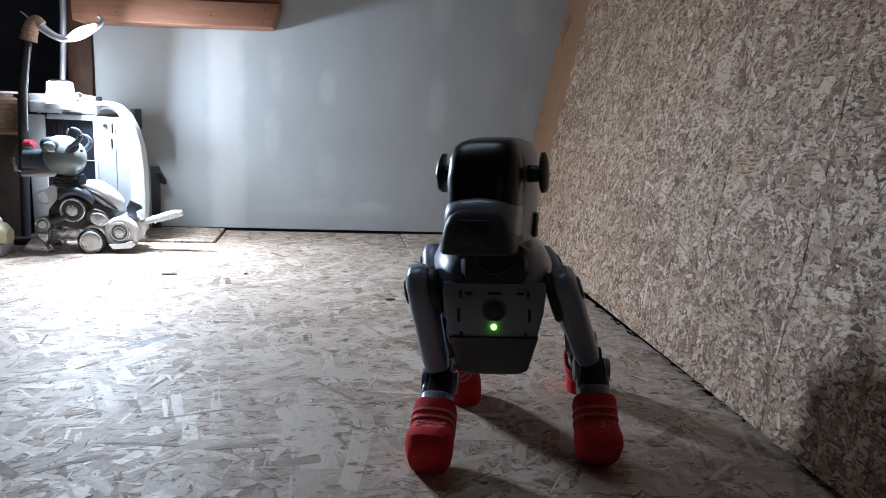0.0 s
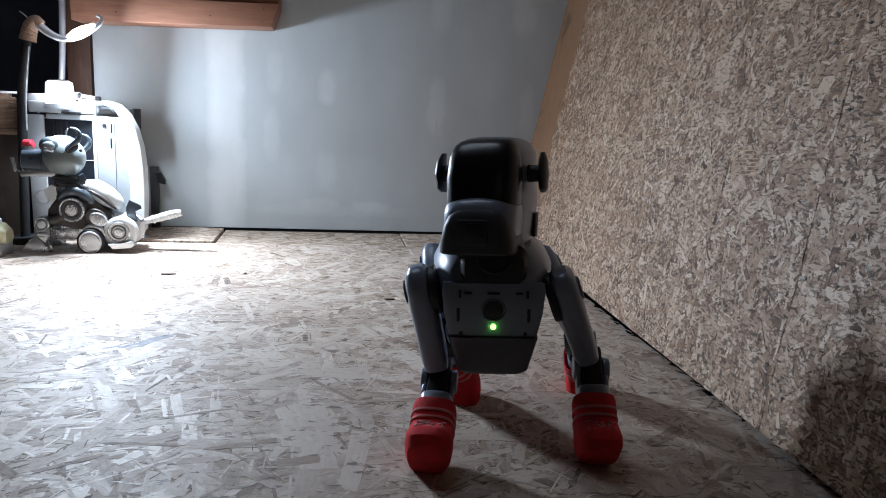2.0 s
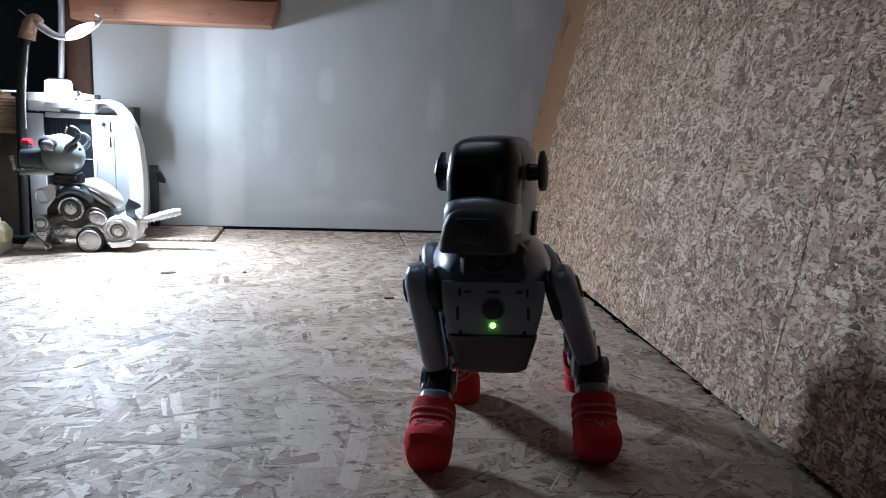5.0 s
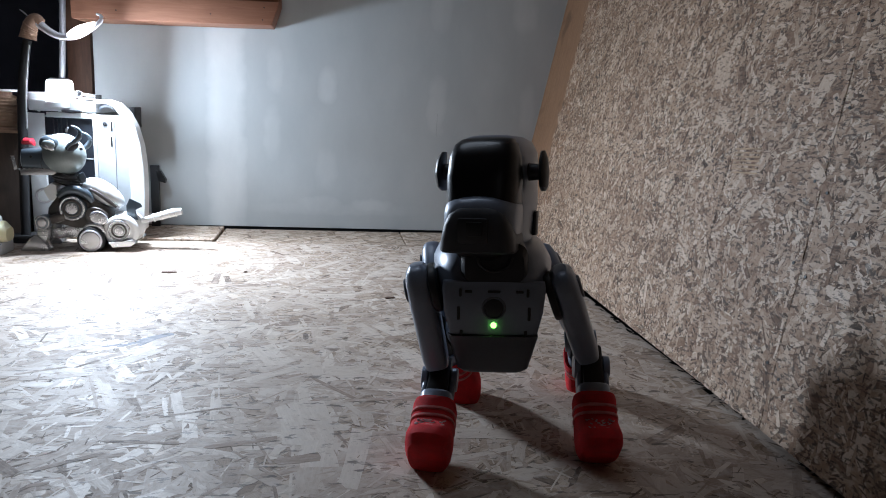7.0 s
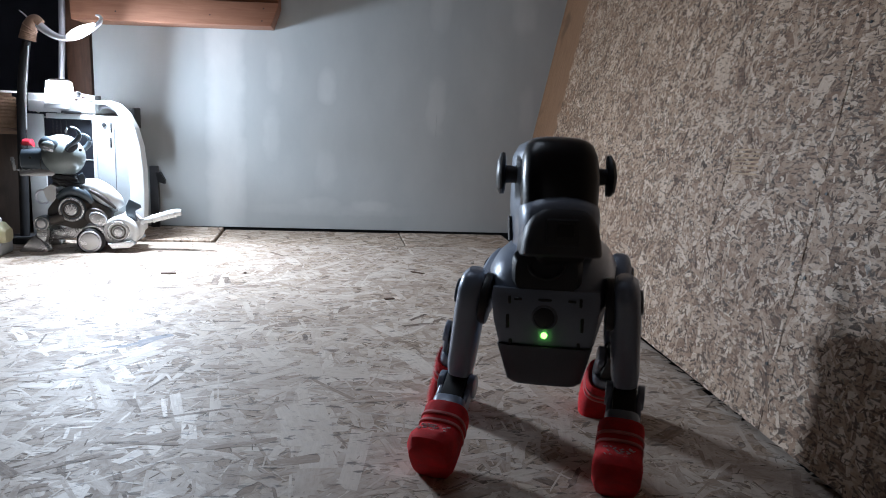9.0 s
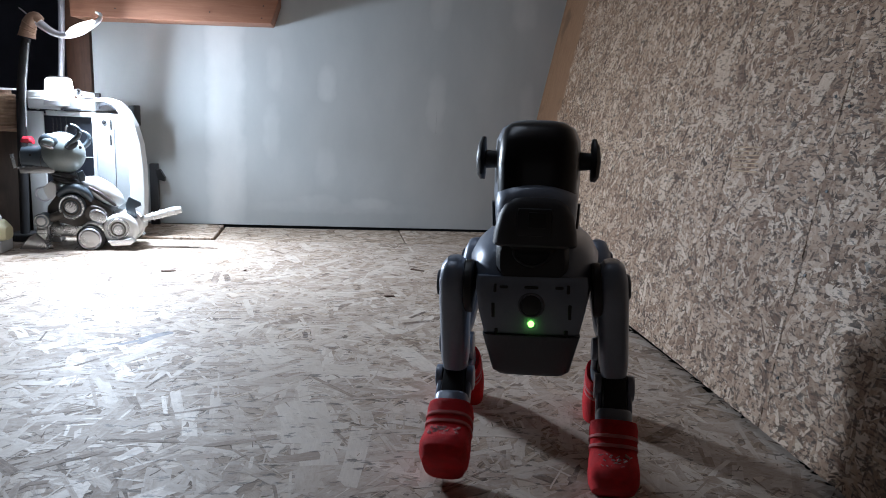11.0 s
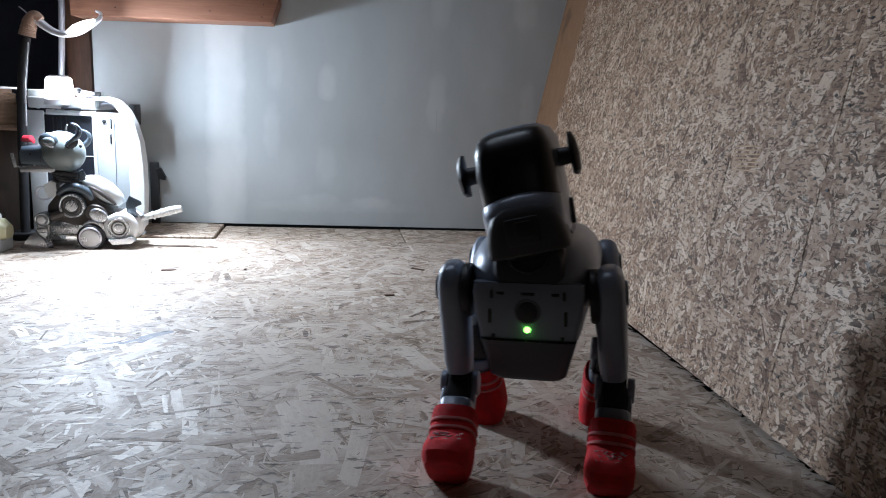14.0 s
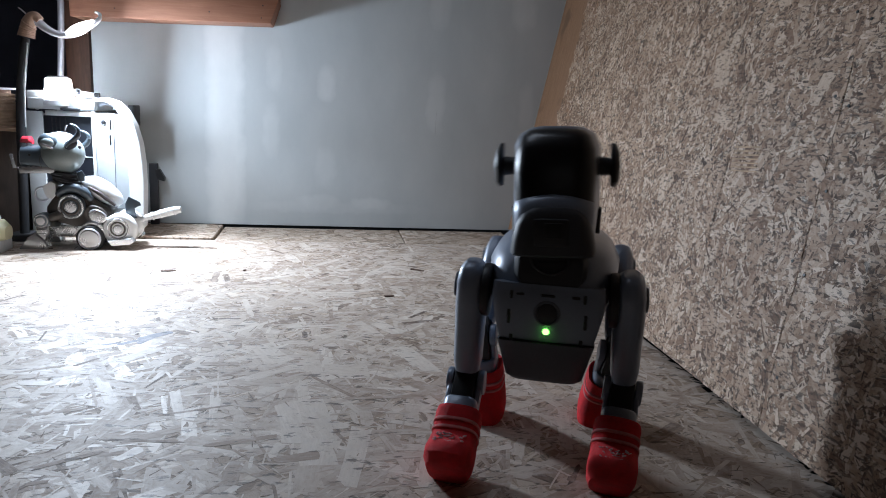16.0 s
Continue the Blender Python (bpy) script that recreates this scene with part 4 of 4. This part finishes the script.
        part("hind_foot", prism([(196, 430), (212, 432), (240, 425), (246, 433), (238, 439), (205, 441)], y - 0.010, y + 0.010, 0.002), CHROME, toy)
    part("belly_tray", prism([(92, 408), (140, 402), (143, 412), (138, 424), (94, 426)], Y - 0.016, Y + 0.016), CHROME, toy)
    part("rump", ball(0.035, 0.024, 0.030, Matrix.Translation(side(222, 402, Y)), 48, 28), WHITE, toy)
    part("tail_bracket", prism([(225, 366), (231, 352), (252, 362), (254, 368), (240, 372), (248, 392), (228, 392)], Y - 0.014, Y + 0.014), BLUEGREY, toy)
    tail = part("tail", tube([side(244, 398, Y), side(262, 391, Y), side(285, 385, Y), side(310, 378, Y), side(327, 375, Y)], [0.005, 0.0055, 0.0075, 0.008, 0.006], 16), WHITE, toy, "white segmented tail")
    for u, v in ((276, 387.5), (290, 383.5), (303, 380), (315, 377.5)):
        part("tail_segment", ring_torus(0.0073, 0.0014, Matrix.Translation(side(u, v, Y)) @ pose(0, 0, 0, 0, 76, 0), None, 22, 8), WHITE, tail)


def front(u, v, y=1.47):
    """Drawing of the corner's front, in units of about a millimetre, on the upright plane y."""
    k = y / 1.47
    return Vector(((-0.569 + (u - 52) * 0.00101 + (203 - v) * 0.00005) * k, y, 0.30 + (0.2454 + (203 - v) * 0.0011 + (u - 52) * 0.00005 - 0.30) * k))


def fbox(u0, v0, u1, v1, y0, y1, bevel=0.002, seg=2):
    um, vm = (u0 + u1) / 2, (v0 + v1) / 2
    a = Vector((front(u0, vm, y0).x, y0, front(um, v1, y0).z))
    c = Vector((front(u1, vm, y0).x, y0, front(um, v0, y0).z))
    return box(c.x - a.x, y1 - y0, c.z - a.z, Matrix.Translation(((a.x + c.x) / 2, (y0 + y1) / 2, (a.z + c.z) / 2)), bevel, seg)


def computer():
    pc = thing("computer_case", Matrix(), "white computer case with smoked window and curved side shell", "computer case")
    x0, x1, z1 = -0.567, -0.408, 0.2405
    part("case", box(x1 - x0, 0.125, z1 - 0.004, pose((x0 + x1) / 2, 1.54, 0.004 + (z1 - 0.004) / 2), 0.005, 3), OFFWHITE, pc)
    part("window_panel", fbox(82, 212, 169, 345, 1.4745, 1.4785, 0.001, 1), TINT, pc, "smoked dark window")
    for u0, v0, u1, v1 in ((52, 203, 82, 418), (169, 204, 176, 418), (82, 203, 169, 212), (82, 345, 169, 418)):
        part("window_frame", fbox(u0, v0, u1, v1, 1.469, 1.4775, 0.0016, 2), WHITE, pc)
    for u in (94, 101, 108, 118):
        part("vent_rib", fbox(u, 214, u + 2, 240, 1.4735, 1.4755, 0.0004, 1), DARKGREY, pc)
    part("shelf_line", fbox(84, 282, 169, 283.5, 1.4735, 1.4755, 0.0003, 1), WHITE, pc)
    part("front_panel", fbox(176, 208, 236, 418, 1.466, 1.4775, 0.002, 2), OFFWHITE, pc)
    button = part("power_button", cyl(0.0042, 0.0042, 0.003, Matrix.Translation(front(187, 222, 1.4655)) @ facing("y"), 22, 0.0008), DARKGREY, pc)
    part("button_ring", ring_torus(0.0046, 0.0007, Matrix.Translation(front(187, 222, 1.4655)) @ facing("y"), None, 24, 6), STEEL, button)
    for v in (218, 245):
        part("drive_slot", fbox(198, v, 201, v + 18, 1.4645, 1.467, 0.0006, 1), BLACK, pc)
    part("panel_seam", fbox(209, 214, 210, 414, 1.465, 1.467, 0.0002, 1), MIDGREY, pc)
    # curved side shell: a bowed strip over the top edge and down the side
    outer = [(168, 181), (190, 180), (210, 186), (228, 202), (243, 228), (254, 262), (260, 300), (263, 345), (263, 417)]
    inner = [(168, 187), (188, 187), (203, 193), (214, 207), (222, 230), (229, 262), (233, 300), (236, 345), (238, 417)]
    rings = []
    for (a, c), (d, e) in zip(outer, inner):
        p, q = front(a, c, 1.462), front(d, e, 1.462)
        back = Vector((0, 0.035, 0))
        rings.append([p, p + back, q + back, q])
    b2 = loft(rings)
    bmesh.ops.bevel(b2, geom=b2.edges[:], offset=0.0012, segments=1, affect="EDGES")
    part("side_shell", b2, WHITE, pc, "curved white side shell")
    part("top_cover", fbox(50, 181, 172, 201, 1.468, 1.60, 0.004, 3), WHITE, pc)
    part("top_wing", fbox(48, 167, 84, 182, 1.475, 1.56, 0.004, 3), WHITE, pc)
    part("top_hump", tube([front(68, 200, 1.50), front(74, 190, 1.50), front(90, 183, 1.50), front(104, 182, 1.50)], [0.003, 0.005, 0.006, 0.004], 12), WHITE, pc)
    part("handle", tube([front(178, 197, 1.49), front(184, 191, 1.485), front(198, 191, 1.485), front(207, 199, 1.49)], [0.003, 0.004, 0.004, 0.003], 12), STEEL, pc)
    part("rear_box", fbox(232, 193, 243, 230, 1.55, 1.60, 0.002), BLACK, pc)


def lantern():
    lan = thing("lantern", Matrix(), "glowing white cylindrical camping lantern on the computer case", "lantern")
    c = front(107, 166, 1.485)
    part("diffuser", cyl(0.0265, 0.0225, 0.042, Matrix.Translation(c + Vector((0, 0, 0.001))), 32, 0.004), GLOW, lan)
    part("base", cyl(0.030, 0.0275, 0.012, Matrix.Translation(c + Vector((0, 0, -0.025))), 32, 0.003), WHITE, lan)
    part("cap", cyl(0.020, 0.017, 0.004, Matrix.Translation(c + Vector((0, 0, 0.0235))), 32, 0.002), WHITE, lan)


def clutter():
    mic = thing("small_tripod", Matrix(), "small chrome tripod lying on the computer case", "tripod")
    part("leg", tube([front(128, 190, 1.505), front(145, 180, 1.505), front(160, 178, 1.505), front(176, 181, 1.505)], [0.0025, 0.003, 0.003, 0.002], 10), STEEL, mic)
    part("knob", ball(0.006, 0.006, 0.0055, Matrix.Translation(front(140, 170, 1.508))), DARKGREY, mic)
    part("collar", ring_torus(0.0062, 0.0018, Matrix.Translation(front(140, 171, 1.508)) @ pose(0, 0, 0, 70, 20, 0), None, 22, 8), STEEL, mic)
    part("clamp", box(0.028, 0.008, 0.006, Matrix.Translation(front(160, 172.5, 1.508)) @ pose(0, 0, 0, 0, 6, 0), 0.0015), STEEL, mic)
    part("grip", box(0.010, 0.010, 0.009, Matrix.Translation(front(176, 175.5, 1.508)), 0.002), BLACK, mic)
    part("foot", box(0.034, 0.012, 0.004, Matrix.Translation(front(128, 200, 1.466)), 0.001), DARKGREY, mic)
    # curved lamp arm with a taped elbow
    arm = thing("arm_lamp", Matrix(), "black curved arm lamp with taped elbow and lit strip", "lamp")
    Y = 1.445
    part("stem", tube([front(42, 424, Y), front(41, 330, Y), front(40, 240, Y), front(41, 170, Y), front(45, 120, Y), front(51, 80, Y)], [0.0085, 0.0085, 0.0085, 0.0082, 0.008, 0.0075], 18), RUBBER, arm, "black rubber stem")
    part("foot_plate", cyl(0.03, 0.028, 0.012, Matrix.Translation((front(42, 420, Y).x, Y, 0.006)), 32, 0.002), RUBBER, arm)
    part("cord", tube([front(54, 88, Y - 0.010), front(52, 108, Y - 0.012), front(49, 135, Y - 0.012), front(47, 165, Y - 0.012), front(48, 230, Y - 0.012)], [0.0013] * 5, 8), WHITE, arm, "thin white cord")
    elbow = part("elbow", tube([front(52, 78, Y), front(54, 68, Y), front(58, 54, Y), front(66, 45, Y), front(76, 52, Y)], [0.0150, 0.0135, 0.0125, 0.0105, 0.009], 16), TAPE, arm, "tan taped elbow")
    for u, v, a in ((53, 73, 8), (54.5, 66, 20), (57, 58, 35)):
        part("tape_turn", ring_torus(0.0128, 0.0016, Matrix.Translation(front(u, v, Y)) @ pose(0, 0, 0, 0, a, 0), None, 22, 6), TAPE, elbow)
    part("wire_end", tube([front(52, 40, Y), front(45, 34, Y), front(39, 30, Y)], [0.0014, 0.0014, 0.001], 8), STEEL, elbow)
    part("arm", tube([front(70, 51, Y), front(86, 63, Y), front(104, 72, Y), front(124, 74, Y), front(146, 69, Y), front(168, 56, Y), front(180, 46, Y), front(180, 38, Y), front(172, 35, Y)],
                     [0.0085, 0.0072, 0.0062, 0.0055, 0.0055, 0.005, 0.0040, 0.0030, 0.0018], 16), STEEL, arm)
    part("light_strip", tube([front(122, 71, Y - 0.004), front(134, 66.5, Y - 0.005), front(146, 61, Y - 0.005), front(160, 55, Y - 0.004), front(170, 50, Y - 0.003)], [0.003, 0.0075, 0.008, 0.006, 0.0025], 14), GLOW, arm, "lit white strip")
    pole = thing("steel_pole", Matrix(), "thin steel pole standing behind the computer", "pole")
    a, c = front(101, 175, 1.60), front(109, -60, 1.60)
    part("tube", tube([(a.x, 1.609, 0.0), (a.x + 0.002, 1.609, 0.2), (c.x - 0.004, 1.609, 0.45), (c.x + 0.008, 1.609, 0.9)], [0.0062] * 4, 16), STEEL, pole)
    # spool of cord on a dark cabinet at the side
    cab = thing("side_cabinet", Matrix(), "dark wooden side cabinet with open front", "cabinet")
    q = front(16, 236, 1.47)
    part("side_panel", box(0.30, 0.14, q.z - 0.004, pose(q.x - 0.137, 1.545, q.z / 2), 0.003), DARKWOOD, cab)
    part("top_board", box(0.305, 0.15, 0.006, pose(q.x - 0.137, 1.545, q.z + 0.001), 0.0015), TAPE, cab)
    spool = thing("cord_spool", Matrix(), "spool of brown wound cord on the dark cabinet", "spool")
    s = front(10, 200, 1.50)
    for k in range(9):
        part("winding", ring_torus(0.021, 0.0042, Matrix.Translation((s.x - 0.004, 1.50, q.z + 0.012 + k * 0.0066)), None, 28, 8), CORD, spool)
    part("core", cyl(0.018, 0.018, 0.072, Matrix.Translation((s.x - 0.004, 1.50, q.z + 0.040)), 24, 0.001), TAPE, spool)
    part("flange", cyl(0.030, 0.030, 0.004, Matrix.Translation((s.x - 0.004, 1.50, q.z + 0.078)), 28, 0.001), WHITE, spool)
    part("flange", cyl(0.030, 0.030, 0.004, Matrix.Translation((s.x - 0.004, 1.50, q.z + 0.006)), 28, 0.001), TAPE, spool)
    # small white toy whose edge shows beside the cabinet
    t2 = thing("small_toy", Matrix(), "small white and cream toy on the floor", "toy")
    c = Vector((-0.592, 1.335, 0))
    part("hull", slab("x", [(c.x - 0.05, c.y, 0.040, 0.022, 0.016), (c.x - 0.01, c.y, 0.040, 0.026, 0.021), (c.x + 0.018, c.y, 0.038, 0.024, 0.019), (c.x + 0.030, c.y, 0.034, 0.016, 0.012)], 24, 3), CREAM, t2)
    part("canopy", ball(0.022, 0.018, 0.014, Matrix.Translation((c.x - 0.004, c.y, 0.060)), 22, 12), WHITE, t2)
    part("vent", box(0.014, 0.003, 0.008, pose(c.x + 0.008, c.y - 0.0245, 0.044), 0.001), BLACK, t2)
    part("knob", ball(0.006, 0.006, 0.006, Matrix.Translation((c.x - 0.004, c.y, 0.077)), 16, 10), BLUEGREY, t2)
    for dx in (-0.03, 0.012):
        part("skid", box(0.026, 0.05, 0.022, pose(c.x + dx, c.y, 0.011), 0.003), OFFWHITE, t2)
    br = thing("wall_bracket", Matrix(), "dark corner bracket at the gypsum wall, its upright standing in for shade", "bracket")
    # upright: dark strip standing in for the shaded gap beside the case
    part("upright", box(0.018, 0.012, 0.14, pose(-0.376, 1.612, 0.07), 0.002), DARKGREY, br)
    b2 = bmesh.new()
    pts = [(-0.372, 0.128), (-0.362, 0.128), (-0.352, 0.110), (-0.353, 0.102), (-0.367, 0.106)]
    a = [b2.verts.new((x, 1.602, z)) for x, z in pts]
    d = [b2.verts.new((x, 1.614, z)) for x, z in pts]
    b2.faces.new(a), b2.faces.new(d)
    for i in range(5):
        b2.faces.new((a[i], a[(i + 1) % 5], d[(i + 1) % 5], d[i]))
    part("gusset", b2, BLACK, br)


def splinters():
    for x, y, L, W, d, k in ((-0.262, 1.199, 0.024, 0.008, 12, 41), (0.165, 1.225, 0.026, 0.006, -30, 42), (0.099, 1.051, 0.016, 0.006, 15, 43), (-0.138, 1.209, 0.006, 0.004, 70, 44), (0.245, 0.80, 0.022, 0.004, 20, 45)):
        chip = thing("wood_splinter", pose(x, y, 0.0009, 3, 2, d), "small loose brown wood splinter on the floor", "splinter", "loose splinters")
        b2 = box(L, W, 0.0018, None, 0.0004, 1)
        for v in b2.verts:
            v.co.y *= 1.0 - 0.5 * max(0, v.co.x / L)
        part("sliver", b2, KNOT, chip, smooth=False)


toy_dog()
splinters()
computer()
lantern()
clutter()


# seconds: body x, y, z, turn, nod, lean; head turn, nod, lean; paws x, y, z (front left, front right, hind left, hind right)
STEPS = [
    (0, 0.1548, 0.6174, 0.1239, -11.7, -2.5, -2.7, -15.0, -1, -1.4,
     (0.089, 0.535, 0.019), (0.238, 0.537, 0.019), (0.143, 0.684, 0.019), (0.284, 0.697, 0.019)),
    (8.35, 0.1548, 0.6174, 0.1239, -11.7, -2.5, -2.7, -15.0, -1, -1.4,
     (0.089, 0.535, 0.019), (0.238, 0.537, 0.019), (0.143, 0.684, 0.019), (0.284, 0.697, 0.019)),
    (8.5, 0.1596, 0.6092, 0.118, -8.5, -4.3, 1.8, -12.4, 0.5, -3.2,
     (0.086, 0.535, 0.019), (0.243, 0.537, 0.024), (0.138, 0.68, 0.019), (0.284, 0.697, 0.019)),
    (8.6, 0.1749, 0.5978, 0.1214, -13.8, -3.8, 0.1, -3.3, -1.2, -1.6,
     (0.088, 0.532, 0.019), (0.252, 0.53, 0.042), (0.135, 0.676, 0.019), (0.283, 0.675, 0.019)),
    (8.8, 0.1829, 0.5918, 0.1231, -16.6, -3.6, -0.9, 1.5, -2.1, -0.8,
     (0.093, 0.527, 0.019), (0.236, 0.512, 0.021), (0.133, 0.673, 0.019), (0.282, 0.664, 0.019)),
    (9, 0.1998, 0.5793, 0.1268, -22.4, -3, -2.9, 11.5, -3.9, 0.9,
     (0.093, 0.527, 0.019), (0.235, 0.484, 0.019), (0.13, 0.668, 0.019), (0.281, 0.639, 0.019)),
    (9.2, 0.1889, 0.574, 0.1351, -17.5, -4.1, -4.7, 3.7, -8, 0.5,
     (0.091, 0.526, 0.019), (0.238, 0.498, 0.019), (0.1, 0.652, 0.036), (0.281, 0.639, 0.019)),
    (9.8, 0.1861, 0.572, 0.1364, -17.7, -3.6, -2, 3, -5.7, 0.8,
     (0.094, 0.521, 0.019), (0.236, 0.49, 0.04), (0.14, 0.668, 0.019), (0.28, 0.633, 0.019)),
    (10.4, 0.1833, 0.57, 0.1377, -17.9, -3.2, -5.3, 2.2, -3.3, 1.1,
     (0.097, 0.518, 0.04), (0.232, 0.482, 0.019), (0.15, 0.672, 0.019), (0.279, 0.627, 0.019)),
    (11.3, 0.1796, 0.5673, 0.1394, -18.2, -2.7, -2.4, 1.2, -0.2, 1.6,
     (0.1, 0.51, 0.019), (0.228, 0.477, 0.019), (0.146, 0.678, 0.019), (0.277, 0.619, 0.019)),
    (11.5, 0.1811, 0.563, 0.1413, -18.1, -1.5, -2, 0.4, -0.7, 0.2,
     (0.1, 0.51, 0.019), (0.229, 0.477, 0.019), (0.146, 0.678, 0.019), (0.277, 0.619, 0.019)),
    (12, 0.1798, 0.566, 0.1401, -11.1, -0.5, 0.2, -2.8, -3, 6.9,
     (0.099, 0.511, 0.019), (0.229, 0.478, 0.019), (0.151, 0.678, 0.019), (0.278, 0.621, 0.019)),
    (12.2, 0.1919, 0.5653, 0.1368, -12.5, 0.3, 2.9, -3.7, -0.1, 4.7,
     (0.1, 0.508, 0.019), (0.23, 0.48, 0.019), (0.154, 0.66, 0.019), (0.276, 0.619, 0.019)),
    (12.5, 0.212, 0.5643, 0.1319, -20.2, 0.3, 1.8, 4.8, -0.8, 2.2,
     (0.101, 0.503, 0.019), (0.233, 0.482, 0.019), (0.16, 0.632, 0.019), (0.272, 0.615, 0.019)),
    (12.7, 0.1873, 0.5687, 0.1322, -13, 0.1, 1.5, -4.7, -0.1, 2.7,
     (0.1, 0.508, 0.019), (0.23, 0.48, 0.019), (0.16, 0.632, 0.019), (0.272, 0.615, 0.019)),
    (13, 0.1665, 0.5752, 0.1327, -15.6, -1, -5.1, -9.3, 0.2, -6.6,
     (0.1, 0.515, 0.019), (0.224, 0.477, 0.019), (0.16, 0.632, 0.019), (0.272, 0.615, 0.019)),
    (13.2, 0.1832, 0.5713, 0.1324, -13.5, -0.1, 0.2, -5.6, -0, 0.8,
     (0.1, 0.512, 0.019), (0.228, 0.479, 0.019), (0.16, 0.632, 0.019), (0.272, 0.615, 0.019)),
    (13.5, 0.2013, 0.5655, 0.1319, -11.3, 0.8, 5.9, -1.6, -0.3, 8.9,
     (0.101, 0.508, 0.019), (0.232, 0.481, 0.019), (0.16, 0.632, 0.019), (0.272, 0.615, 0.019)),
    (13.7, 0.1978, 0.5667, 0.1329, -11.7, 0.6, 4.8, -2.4, -0.2, 7.3,
     (0.102, 0.509, 0.019), (0.23, 0.48, 0.019), (0.16, 0.632, 0.019), (0.272, 0.615, 0.019)),
    (14, 0.1813, 0.5686, 0.1345, -22.3, -0.7, -3.9, 2.3, -0.6, -12.5,
     (0.102, 0.51, 0.019), (0.226, 0.478, 0.019), (0.16, 0.632, 0.019), (0.272, 0.615, 0.019)),
    (14.2, 0.1724, 0.5676, 0.1342, -14.9, -0.7, -3.2, -8, 0.1, -4,
     (0.102, 0.511, 0.019), (0.227, 0.48, 0.019), (0.16, 0.632, 0.019), (0.272, 0.615, 0.019)),
    (14.5, 0.1917, 0.5661, 0.1338, -9.7, -0.5, 3.6, -4.8, 0.3, 7.8,
     (0.102, 0.511, 0.019), (0.23, 0.482, 0.019), (0.16, 0.632, 0.019), (0.272, 0.615, 0.019)),
    (14.7, 0.2037, 0.5654, 0.1343, -11, 1, 6.7, -1.1, -0.3, 9.9,
     (0.102, 0.511, 0.019), (0.229, 0.483, 0.019), (0.16, 0.632, 0.019), (0.272, 0.615, 0.019)),
    (15, 0.1933, 0.5645, 0.135, -23.2, -1, -2.8, 5.1, 0.6, -8.6,
     (0.103, 0.511, 0.019), (0.229, 0.484, 0.019), (0.16, 0.632, 0.019), (0.272, 0.615, 0.019)),
    (15.2, 0.1696, 0.5666, 0.1349, -15.2, -0.8, -4.1, -8.6, 0.2, -5.2,
     (0.103, 0.512, 0.019), (0.229, 0.484, 0.019), (0.16, 0.632, 0.019), (0.272, 0.615, 0.019)),
    (15.5, 0.1841, 0.5698, 0.1346, -13.4, -1.2, -0.9, -7.4, -0.3, 3.1,
     (0.103, 0.513, 0.019), (0.228, 0.484, 0.019), (0.16, 0.632, 0.019), (0.272, 0.615, 0.019)),
    (15.7, 0.196, 0.5676, 0.1346, -12, 0.6, 4.3, -2.8, -0.2, 6.5,
     (0.103, 0.512, 0.019), (0.229, 0.483, 0.019), (0.16, 0.632, 0.019), (0.272, 0.615, 0.019)),
    (16, 0.1955, 0.5643, 0.1347, -21.3, -1.1, -0.9, 1.3, -0.1, -2.6,
     (0.104, 0.512, 0.019), (0.23, 0.482, 0.019), (0.16, 0.632, 0.019), (0.272, 0.615, 0.019)),
]


def motions():
    rows = {"dog": [], "head": []}
    for t, x, y, z, rz, rx, ry, hz, hx, hy, *feet in STEPS:
        body = pose(x, y, z, rx, ry, rz)
        rows["dog"].append((t, body))
        rows["head"].append((t, Matrix.Translation(NECK) @ pose(0, 0, 0, hx, hy, hz)))
        for key, foot in zip(("fl", "fr", "hl", "hr"), feet):
            a, b = leg_poses(body, key, LEGS, foot, (0.22, 0.30) if t < 8.7 else (0.0, 0.12))
            rows.setdefault(key + "u", []).append((t, a))
            rows.setdefault(key + "l", []).append((t, b))
    walk(DOG, rows["dog"])
    walk(HEAD, rows["head"])
    for key in LEGS:
        walk(LEGS[key][0], rows[key + "u"])
        walk(LEGS[key][1], rows[key + "l"])


motions()
